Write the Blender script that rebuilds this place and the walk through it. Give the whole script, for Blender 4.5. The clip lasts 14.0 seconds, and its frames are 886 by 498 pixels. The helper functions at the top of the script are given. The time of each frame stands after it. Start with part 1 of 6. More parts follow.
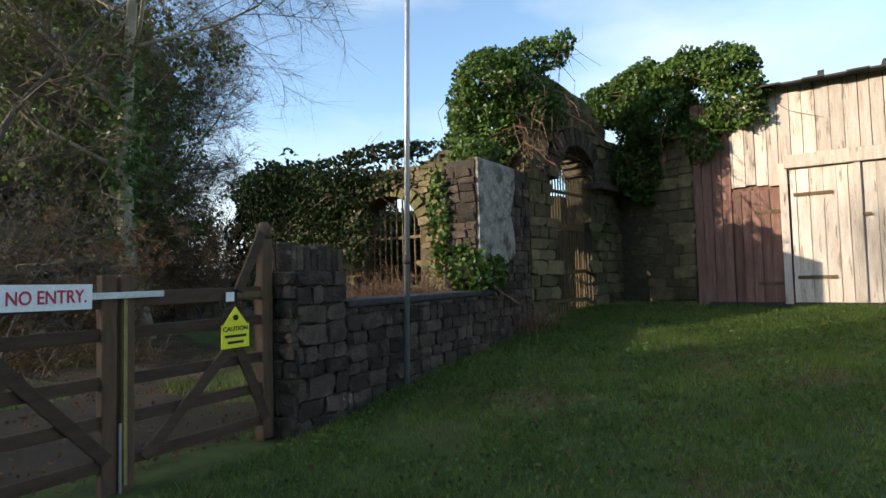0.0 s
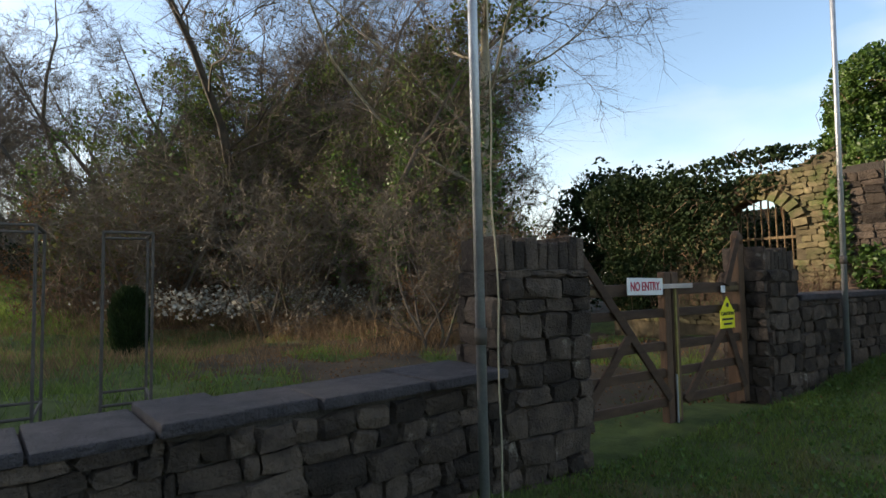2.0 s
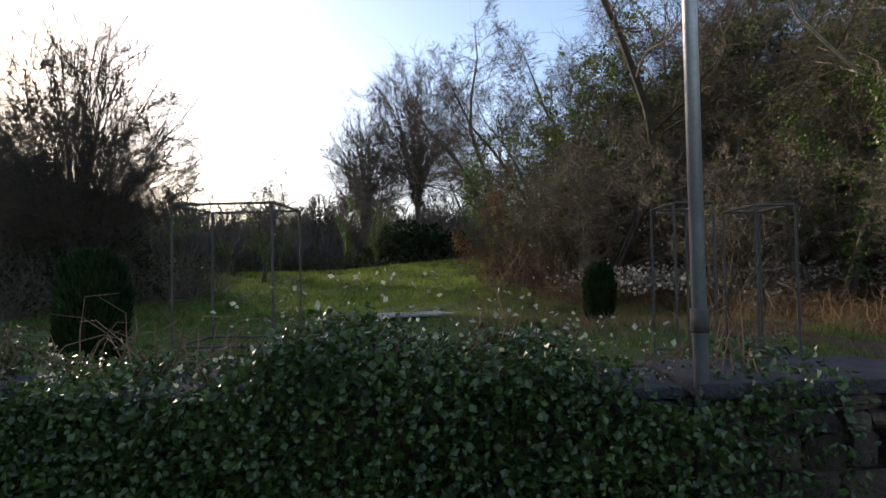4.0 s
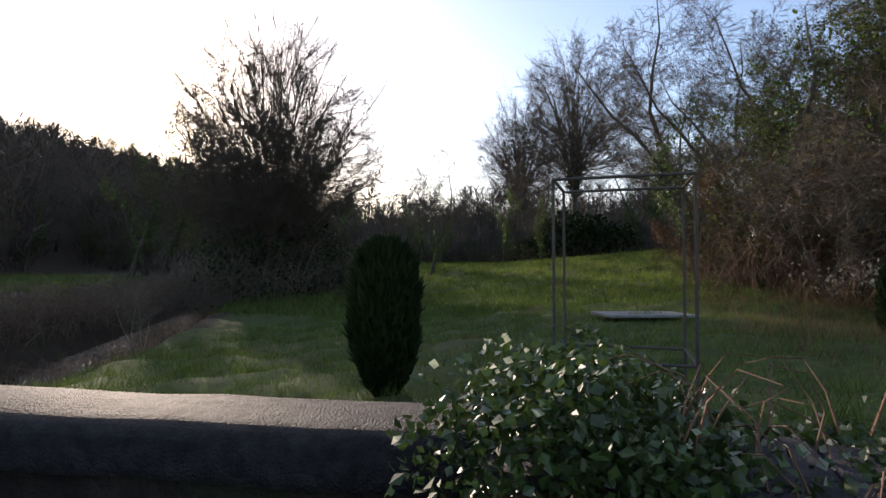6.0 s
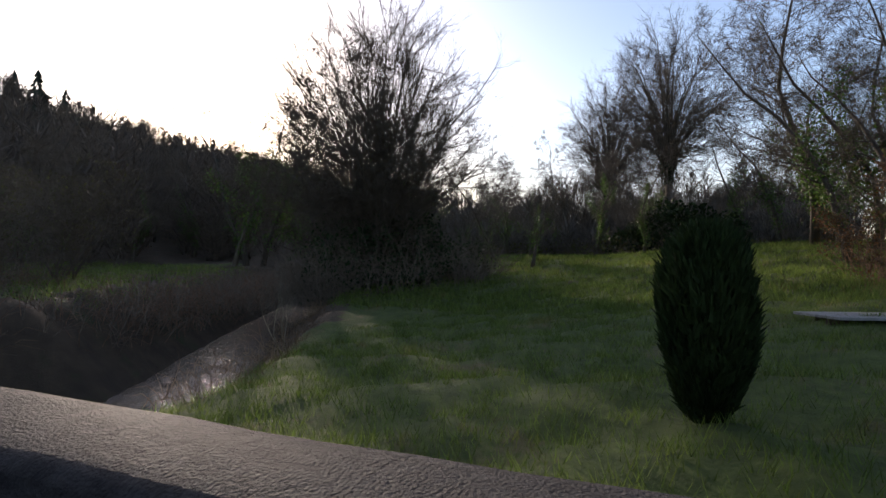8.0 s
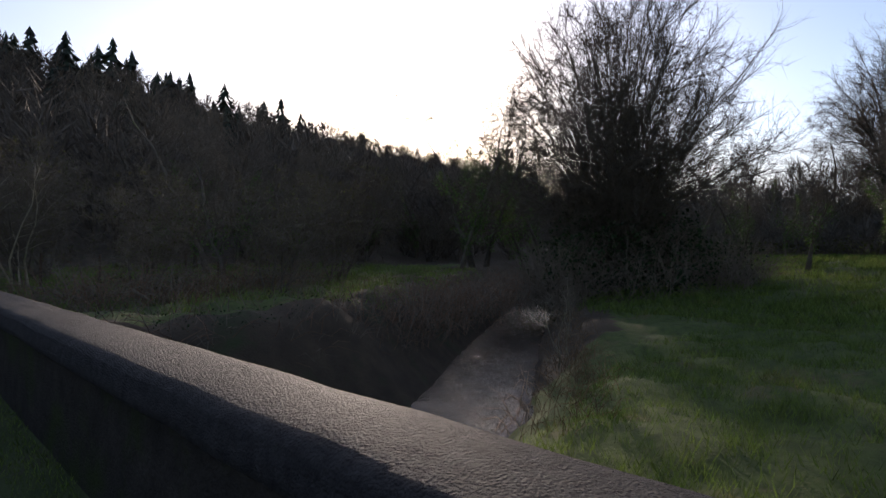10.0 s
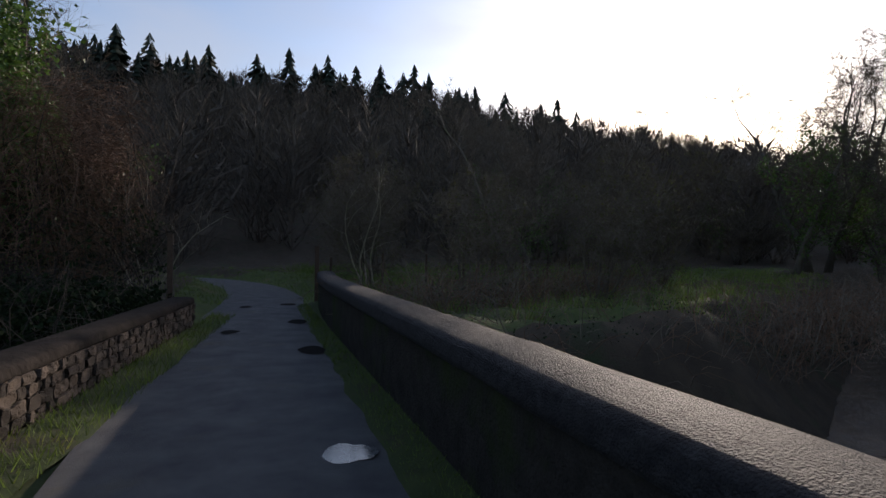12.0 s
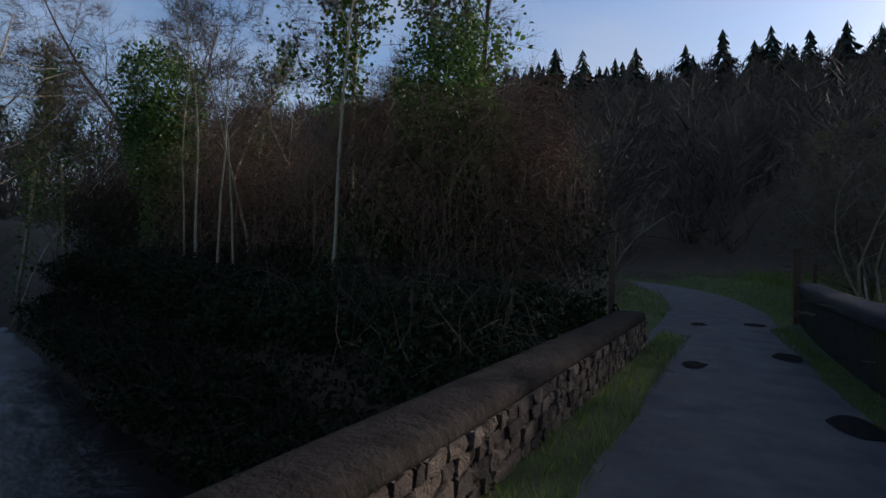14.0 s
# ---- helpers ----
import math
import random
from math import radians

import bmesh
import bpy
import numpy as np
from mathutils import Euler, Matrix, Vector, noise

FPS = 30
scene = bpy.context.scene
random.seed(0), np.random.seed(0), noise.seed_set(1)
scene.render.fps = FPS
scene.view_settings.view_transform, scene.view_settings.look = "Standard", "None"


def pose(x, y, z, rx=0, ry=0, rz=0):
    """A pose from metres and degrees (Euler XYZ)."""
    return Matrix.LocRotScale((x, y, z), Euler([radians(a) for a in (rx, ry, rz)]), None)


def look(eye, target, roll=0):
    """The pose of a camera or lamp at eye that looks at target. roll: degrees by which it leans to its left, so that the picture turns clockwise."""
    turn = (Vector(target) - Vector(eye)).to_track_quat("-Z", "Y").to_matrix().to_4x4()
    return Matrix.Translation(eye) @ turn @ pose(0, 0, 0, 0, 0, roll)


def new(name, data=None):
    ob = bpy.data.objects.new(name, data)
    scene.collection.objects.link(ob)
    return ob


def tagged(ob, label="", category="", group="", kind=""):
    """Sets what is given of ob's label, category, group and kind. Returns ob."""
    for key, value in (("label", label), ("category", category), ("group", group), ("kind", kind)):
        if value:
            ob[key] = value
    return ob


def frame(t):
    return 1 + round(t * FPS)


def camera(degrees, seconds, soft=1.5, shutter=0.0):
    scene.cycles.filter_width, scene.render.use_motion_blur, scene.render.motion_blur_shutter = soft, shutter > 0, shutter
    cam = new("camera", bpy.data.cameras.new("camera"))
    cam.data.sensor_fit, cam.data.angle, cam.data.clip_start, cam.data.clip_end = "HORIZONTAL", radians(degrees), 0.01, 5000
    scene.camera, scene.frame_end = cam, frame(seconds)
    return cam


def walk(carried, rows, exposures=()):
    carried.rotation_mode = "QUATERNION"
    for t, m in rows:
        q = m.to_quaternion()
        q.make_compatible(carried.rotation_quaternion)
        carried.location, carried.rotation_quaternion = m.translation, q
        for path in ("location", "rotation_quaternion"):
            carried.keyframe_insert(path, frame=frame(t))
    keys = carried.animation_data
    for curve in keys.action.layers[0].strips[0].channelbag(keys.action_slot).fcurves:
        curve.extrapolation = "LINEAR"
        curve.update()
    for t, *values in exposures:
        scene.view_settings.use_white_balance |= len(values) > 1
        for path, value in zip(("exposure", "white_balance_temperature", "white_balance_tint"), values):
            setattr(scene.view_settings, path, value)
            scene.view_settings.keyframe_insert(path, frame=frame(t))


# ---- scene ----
cam = camera(78.3, 14.0)
PATH = [
    (0, (-0.063, -0.015, 1.491), (5.370, -8.397, 1.971), -1.47),
    (0.5, (0.056, 0.446, 1.460), (5.830, -7.702, 1.978), -1.19),
    (1, (0.236, 1.190, 1.448), (6.609, -6.497, 1.992), -0.95),
    (1.5, (0.318, 1.987, 1.472), (7.527, -4.925, 1.985), -0.58),
    (2, (0.419, 2.823, 1.509), (8.907, -2.434, 2.078), -1.00),
    (2.5, (0.415, 3.541, 1.465), (9.790, 0.102, 1.993), -0.84),
    (3, (0.366, 4.299, 1.407), (10.194, 2.529, 1.934), -0.96),
    (3.5, (0.373, 5.018, 1.398), (10.358, 4.630, 1.787), -0.84),
    (4, (0.402, 5.686, 1.415), (10.371, 6.394, 1.747), -0.97),
    (4.2, (0.419, 5.951, 1.399), (10.347, 7.102, 1.733), -0.89),
    (6.3, (1.419, 8.790, 1.443), (10.892, 11.990, 1.630), -0.17),
    (6.5, (1.460, 9.033, 1.441), (10.920, 12.272, 1.605), -0.23),
    (7, (1.550, 9.656, 1.419), (10.948, 13.072, 1.529), -0.14),
    (7.2, (1.580, 9.956, 1.415), (10.935, 13.487, 1.509), -0.04),
    (9.3, (1.645, 14.445, 1.432), (9.877, 20.122, 1.515), -0.03),
    (9.5, (1.642, 14.685, 1.428), (9.644, 20.681, 1.507), -0.03),
    (10, (1.609, 15.208, 1.423), (8.822, 22.133, 1.510), -0.09),
    (10.5, (1.596, 15.734, 1.434), (8.156, 23.282, 1.504), 0.07),
    (11, (1.510, 16.317, 1.446), (7.354, 24.432, 1.524), 0.09),
    (11.5, (1.387, 17.031, 1.444), (6.168, 25.814, 1.534), 0.34),
    (12, (1.254, 17.813, 1.452), (4.411, 27.301, 1.533), 0.27),
    (12.5, (1.100, 18.581, 1.459), (2.878, 28.421, 1.531), 0.52),
    (13, (0.918, 19.306, 1.468), (0.730, 29.304, 1.544), 0.61),
    (13.5, (0.746, 19.818, 1.478), (-1.212, 29.624, 1.541), 0.72),
    (14, (0.596, 20.274, 1.491), (-3.482, 29.405, 1.519), 0.95),
]
EXPOSURES = [(0, 0.95, 6300, 8), (2, 0.9, 6800, 11), (4, 0.65, 6450, 17), (6.5, 0.5, 6450, 19), (9.5, 0.12, 6350, 20), (11.5, -0.02, 6200, 18), (13, -0.3, 6000, 16), (14, -0.3, 5750, 16)]
walk(cam, [(t, look(eye, target, roll)) for t, eye, target, roll in PATH], EXPOSURES)

# ---- world, sun and exposure ----
SUN_AZ, SUN_EL = 42.0, 14.8          # degrees clockwise from +y, and above the horizon
sun_way = Vector((math.sin(radians(SUN_AZ)) * math.cos(radians(SUN_EL)),
                  math.cos(radians(SUN_AZ)) * math.cos(radians(SUN_EL)), math.sin(radians(SUN_EL))))
world = bpy.data.worlds.new("winter_sky")
scene.world = world
world.use_nodes = True
wn, wl = world.node_tree.nodes, world.node_tree.links
sky = wn.new("ShaderNodeTexSky")
sky.sky_type, sky.sun_disc = "NISHITA", False
sky.sun_elevation, sky.sun_rotation = radians(SUN_EL), radians(SUN_AZ)
sky.altitude, sky.air_density, sky.dust_density, sky.ozone_density = 100, 1.0, 1.2, 1.5
# thin high cloud
coord, stretch = wn.new("ShaderNodeTexCoord"), wn.new("ShaderNodeMapping")
stretch.inputs["Scale"].default_value = (1.0, 1.0, 2.6)
cloud, cut = wn.new("ShaderNodeTexNoise"), wn.new("ShaderNodeMapRange")
cloud.inputs["Scale"].default_value, cloud.inputs["Detail"].default_value = 1.7, 7.0
cut.inputs["From Min"].default_value, cut.inputs["From Max"].default_value, cut.inputs["To Max"].default_value = 0.48, 0.72, 0.6
blend = wn.new("ShaderNodeMix")
blend.data_type = "RGBA"
blend.inputs["B"].default_value = (3.4, 3.5, 3.6, 1)
wl.new(coord.outputs["Generated"], stretch.inputs["Vector"])
wl.new(stretch.outputs["Vector"], cloud.inputs["Vector"])
wl.new(cloud.outputs["Fac"], cut.inputs["Value"])
wl.new(cut.outputs["Result"], blend.inputs["Factor"])
wl.new(sky.outputs[0], blend.inputs["A"])
wl.new(blend.outputs["Result"], wn["Background"].inputs[0])
wn["Background"].inputs[1].default_value = 0.19
sun_data = bpy.data.lights.new("sun", "SUN")
sun_data.energy, sun_data.angle, sun_data.color = 5.0, radians(0.55), (1.0, 0.85, 0.66)
sun_ob = new("sun", sun_data)
sun_ob.matrix_world = look(sun_way * 200, (0, 0, 0))


# ---- materials ----
def mat(name, c1, c2, scale=3.0, rough=0.85, bump=0.3, bscale=40.0, metal=0.0, c3=None, s3=0.6, cut=0.55,
        rand=0.0, island=0.0, spec=0.3, transl=0.0, stretch=None, pebble=0.0, relief=0.02):
    m = bpy.data.materials.new(name)
    m.use_nodes = True
    n, l = m.node_tree.nodes, m.node_tree.links
    b = n["Principled BSDF"]
    geo = n.new("ShaderNodeNewGeometry")
    pos = geo.outputs["Position"]
    if stretch:
        mp = n.new("ShaderNodeMapping")
        mp.inputs["Scale"].default_value = stretch
        l.new(pos, mp.inputs["Vector"])
        pos = mp.outputs["Vector"]

    def noise_node(s, detail=6.0, r=0.6):
        t = n.new("ShaderNodeTexNoise")
        t.inputs["Scale"].default_value, t.inputs["Detail"].default_value, t.inputs["Roughness"].default_value = s, detail, r
        l.new(pos, t.inputs["Vector"])
        return t.outputs["Fac"]

    def ramp(fac, lo, hi):
        r = n.new("ShaderNodeMapRange")
        r.inputs["From Min"].default_value, r.inputs["From Max"].default_value = lo, hi
        l.new(fac, r.inputs["Value"])
        return r.outputs["Result"]

    def mix(fac, a, c):
        x = n.new("ShaderNodeMix")
        x.data_type = "RGBA"
        for sock, v in ((x.inputs["A"], a), (x.inputs["B"], c)):
            if isinstance(v, tuple):
                sock.default_value = (*v, 1)
            else:
                l.new(v, sock)
        l.new(fac, x.inputs["Factor"])
        return x.outputs["Result"]
    col = mix(ramp(noise_node(scale), 0.32, 0.68), c1, c2)
    fine = ramp(noise_node(bscale), 0.25, 0.75)
    dark = tuple(v * 0.55 for v in c1)
    x = n.new("ShaderNodeMath")
    x.operation = "MULTIPLY"
    x.inputs[1].default_value = 0.45
    l.new(fine, x.inputs[0])
    col = mix(x.outputs[0], col, dark)
    if c3:
        col = mix(ramp(noise_node(s3, 8.0, 0.7), cut, cut + 0.12), col, c3)
    for amount, out in ((rand, ("ShaderNodeObjectInfo", "Random")), (island, ("ShaderNodeNewGeometry", "Random Per Island"))):
        if amount:
            src = n.new(out[0]).outputs[out[1]]
            r = n.new("ShaderNodeMapRange")
            r.inputs["To Min"].default_value, r.inputs["To Max"].default_value = 1 - amount, 1 + amount
            l.new(src, r.inputs["Value"])
            h = n.new("ShaderNodeHueSaturation")
            l.new(r.outputs["Result"], h.inputs["Value"])
            l.new(col, h.inputs["Color"])
            col = h.outputs["Color"]
    l.new(col, b.inputs["Base Color"])
    b.inputs["Roughness"].default_value, b.inputs["Metallic"].default_value = rough, metal
    b.inputs["Specular IOR Level"].default_value = spec
    if bump:
        bp = n.new("ShaderNodeBump")
        bp.inputs["Strength"].default_value, bp.inputs["Distance"].default_value = bump, relief
        rise = fine
        if pebble:
            vo, sub = n.new("ShaderNodeTexVoronoi"), n.new("ShaderNodeMath")
            vo.inputs["Scale"].default_value = pebble
            l.new(geo.outputs["Position"], vo.inputs["Vector"])
            sub.operation = "SUBTRACT"
            l.new(fine, sub.inputs[0])
            l.new(vo.outputs["Distance"], sub.inputs[1])
            rise = sub.outputs[0]
        l.new(rise, bp.inputs["Height"])
        l.new(bp.outputs["Normal"], b.inputs["Normal"])
    if transl:
        tr = n.new("ShaderNodeBsdfTranslucent")
        l.new(col, tr.inputs["Color"])
        ms = n.new("ShaderNodeMixShader")
        ms.inputs[0].default_value = transl
        l.new(b.outputs[0], ms.inputs[1])
        l.new(tr.outputs[0], ms.inputs[2])
        l.new(ms.outputs[0], n["Material Output"].inputs["Surface"])
    return m


M = {
    "ground": mat("meadow_turf", (0.045, 0.062, 0.015), (0.10, 0.13, 0.028), 4.5, 0.95, 0.9, 18, c3=(0.12, 0.095, 0.045), s3=0.55, cut=0.55),
    "verge": mat("mossy_verge", (0.035, 0.05, 0.014), (0.06, 0.075, 0.02), 5, 0.95, 0.6, 40, c3=(0.05, 0.038, 0.025), s3=1.4),
    "asphalt": mat("worn_asphalt", (0.078, 0.076, 0.080), (0.165, 0.157, 0.152), 2.2, 0.75, 0.8, 120, c3=(0.12, 0.105, 0.085), s3=0.8, cut=0.56),
    # the shade inside a hole is put into this dark, dull colour
    "hole": mat("hole_shade_gravel", (0.020, 0.018, 0.017), (0.045, 0.040, 0.036), 20, 1.0, 0.8, 70, spec=0.02),
    "blade": mat("grass_blades", (0.085, 0.14, 0.026), (0.175, 0.23, 0.048), 1.0, 0.7, 0, 40, c3=(0.19, 0.155, 0.06), s3=0.55, cut=0.56, island=0.45, transl=0.5),
    "dry": mat("dry_stalks", (0.15, 0.092, 0.047), (0.26, 0.175, 0.092), 2.0, 0.8, 0, 40, island=0.4, transl=0.25),
    "stone": mat("grey_rubble_stone", (0.046, 0.034, 0.027), (0.118, 0.088, 0.064), 7, 0.9, 0.9, 45, c3=(0.28, 0.25, 0.20), s3=3.4, cut=0.62, rand=0.6),
    "stone_warm": mat("ochre_rubble_stone", (0.125, 0.10, 0.052), (0.23, 0.185, 0.10), 5, 0.9, 0.9, 40, c3=(0.075, 0.085, 0.028), s3=1.2, cut=0.50, rand=0.4),
    "mortar": mat("dark_mortar", (0.045, 0.038, 0.032), (0.085, 0.072, 0.06), 8, 0.95, 0.8, 60),
    "mortar_warm": mat("ochre_mortar", (0.08, 0.064, 0.038), (0.135, 0.108, 0.066), 8, 0.95, 0.8, 60),
    "render": mat("flaking_lime_render", (0.20, 0.18, 0.15), (0.46, 0.43, 0.38), 7, 0.95, 0.9, 22, c3=(0.10, 0.085, 0.065), s3=3.4, cut=0.50),
    "slate": mat("slate_coping", (0.045, 0.040, 0.044), (0.095, 0.084, 0.088), 9, 0.75, 0.9, 60, c3=(0.06, 0.055, 0.05), s3=2.0, cut=0.6),
    "coping": mat("pebbly_concrete_coping", (0.020, 0.018, 0.020), (0.070, 0.064, 0.066), 16, 0.72, 1.0, 90, c3=(0.06, 0.075, 0.022), s3=1.1, cut=0.62, spec=0.22, pebble=95, relief=0.022),
    "worncoping": mat("worn_stone_coping", (0.022, 0.018, 0.016), (0.048, 0.040, 0.034), 5, 0.95, 0.6, 22, c3=(0.02, 0.022, 0.014), s3=1.1, cut=0.55, spec=0.04),
    "gatewood": mat("dark_stained_gate_wood", (0.05, 0.029, 0.018), (0.092, 0.055, 0.033), 4, 0.7, 0.4, 50, rand=0.2, stretch=(6, 1, 6)),
    "gatepost": mat("brown_gate_post_wood", (0.09, 0.052, 0.032), (0.16, 0.096, 0.055), 5, 0.75, 0.4, 50, rand=0.2, stretch=(6, 6, 1)),
    "barn": mat("weathered_barn_boards", (0.48, 0.40, 0.33), (0.68, 0.60, 0.52), 3, 0.85, 0.4, 40, c3=(0.13, 0.08, 0.06), s3=2.6, cut=0.57, rand=0.25, stretch=(5, 5, 0.6)),
    "barnred": mat("faded_red_barn_boards", (0.15, 0.075, 0.058), (0.27, 0.155, 0.12), 3, 0.85, 0.4, 40, rand=0.2, stretch=(5, 5, 0.6)),
    "roof": mat("dark_roof_edge", (0.03, 0.027, 0.025), (0.06, 0.052, 0.048), 4, 0.8, 0.3, 30),
    "iron": mat("rusty_iron", (0.10, 0.065, 0.035), (0.20, 0.14, 0.07), 10, 0.7, 0.4, 80, metal=0.3),
    "steel": mat("galvanised_steel", (0.36, 0.37, 0.39), (0.50, 0.51, 0.53), 6, 0.42, 0.1, 60, metal=0.7),
    "cage": mat("weathered_tube_metal", (0.07, 0.06, 0.048), (0.12, 0.10, 0.085), 6, 0.8, 0.2, 60),
    "white": mat("white_sign_board", (0.72, 0.72, 0.72), (0.82, 0.82, 0.80), 8, 0.5, 0.05, 60),
    "red": mat("red_sign_letters", (0.42, 0.02, 0.05), (0.52, 0.04, 0.07), 8, 0.5, 0.0, 60),
    "yellow": mat("yellow_sign_board", (0.78, 0.72, 0.02), (0.85, 0.80, 0.05), 8, 0.5, 0.05, 60),
    "black": mat("black_print", (0.02, 0.02, 0.02), (0.035, 0.035, 0.035), 8, 0.6, 0.0, 60),
    "bark": mat("grey_brown_bark", (0.075, 0.062, 0.048), (0.14, 0.115, 0.09), 3, 0.9, 0.7, 25, c3=(0.10, 0.12, 0.04), s3=1.2, cut=0.56, rand=0.25),
    "palebark": mat("pale_lichen_bark", (0.26, 0.22, 0.15), (0.42, 0.36, 0.26), 4, 0.85, 0.5, 25, c3=(0.14, 0.16, 0.06), s3=1.5, cut=0.55, rand=0.15),
    "twig": mat("dark_winter_twigs", (0.095, 0.074, 0.056), (0.175, 0.14, 0.10), 2, 0.9, 0, 20, rand=0.3),
    "redtwig": mat("red_brown_brambles", (0.13, 0.07, 0.042), (0.23, 0.14, 0.085), 2, 0.85, 0, 20, island=0.35),
    "ivy": mat("glossy_ivy_leaves", (0.05, 0.10, 0.016), (0.11, 0.18, 0.034), 2.5, 0.48, 0, 20, island=0.45, spec=0.4, transl=0.35),
    "ivydark": mat("dark_evergreen_leaves", (0.016, 0.03, 0.011), (0.035, 0.055, 0.018), 1.5, 0.65, 0, 20, island=0.4, spec=0.12, transl=0.2),
    "leafbrown": mat("brown_beech_leaves", (0.13, 0.065, 0.03), (0.22, 0.12, 0.05), 1.5, 0.8, 0, 20, island=0.4, transl=0.3),
    "olive": mat("olive_moss_foliage", (0.07, 0.075, 0.022), (0.12, 0.12, 0.035), 1.0, 0.8, 0, 20, island=0.4, transl=0.3),
    # darker than the other ivy: the bank's shade is put into this green
    "bankleaf": mat("shade_painted_bank_leaves", (0.010, 0.018, 0.007), (0.024, 0.036, 0.012), 1.5, 0.8, 0, 20, island=0.5, spec=0.1, transl=0.1),
    "seed": mat("silver_seed_heads", (0.26, 0.25, 0.21), (0.45, 0.44, 0.38), 3, 0.8, 0, 20, island=0.3, transl=0.3),
    "conifer": mat("spruce_needles", (0.012, 0.022, 0.014), (0.025, 0.038, 0.02), 0.5, 0.8, 0, 10, island=0.35),
    "hillwood": mat("hillside_winter_twigs", (0.07, 0.055, 0.043), (0.13, 0.10, 0.075), 0.15, 0.9, 0, 10, island=0.4),
    # greyer than the near twigs: distance haze is put into the colour
    "farwood": mat("haze_greyed_wood", (0.10, 0.092, 0.078), (0.17, 0.15, 0.12), 0.12, 0.9, 0, 10, island=0.4),
    # pale colour stands in for light glinting on the hedge's leaves
    "glint": mat("glint_coloured_leaves", (0.26, 0.30, 0.20), (0.48, 0.50, 0.40), 3, 0.35, 0, 20, island=0.3, spec=0.5, transl=0.5),
    "ivyhedge": mat("dark_hedge_ivy_leaves", (0.032, 0.06, 0.014), (0.075, 0.12, 0.03), 2.5, 0.36, 0, 20, island=0.5, spec=0.5, transl=0.2),
    # base colour darker than the mortar, with patches of moss
    "mosswall": mat("dark_mossy_masonry", (0.022, 0.019, 0.017), (0.05, 0.043, 0.038), 5, 0.95, 0.9, 30, c3=(0.028, 0.038, 0.012), s3=1.0, cut=0.5, spec=0.1),
    "rope": mat("frayed_pale_rope", (0.35, 0.30, 0.20), (0.5, 0.44, 0.3), 20, 0.9, 0.3, 100),
    "board": mat("grey_weathered_board", (0.20, 0.19, 0.18), (0.33, 0.32, 0.30), 5, 0.6, 0.3, 50),
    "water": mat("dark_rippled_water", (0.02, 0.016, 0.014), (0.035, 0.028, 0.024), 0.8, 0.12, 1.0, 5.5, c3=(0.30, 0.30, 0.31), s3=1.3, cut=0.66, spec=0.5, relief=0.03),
    "puddle": mat("still_puddle_water", (0.08, 0.08, 0.085), (0.12, 0.12, 0.12), 3, 0.12, 0, 10, spec=1.0),
    # darker copy of the twigs, with the bank's shade in its colour
    "darktwig": mat("shade_darkened_twigs", (0.026, 0.02, 0.015), (0.05, 0.04, 0.03), 2, 0.9, 0, 20, island=0.4),
    "evergreen": mat("dull_evergreen_sprays", (0.06, 0.092, 0.02), (0.12, 0.155, 0.036), 1.2, 0.7, 0, 20, island=0.5, transl=0.45),
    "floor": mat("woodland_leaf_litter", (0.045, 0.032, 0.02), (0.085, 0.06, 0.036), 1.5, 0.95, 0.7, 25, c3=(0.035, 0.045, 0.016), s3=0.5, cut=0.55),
    "strip": mat("lichened_wood_edge", (0.20, 0.16, 0.05), (0.32, 0.26, 0.08), 12, 0.8, 0.2, 60),
}


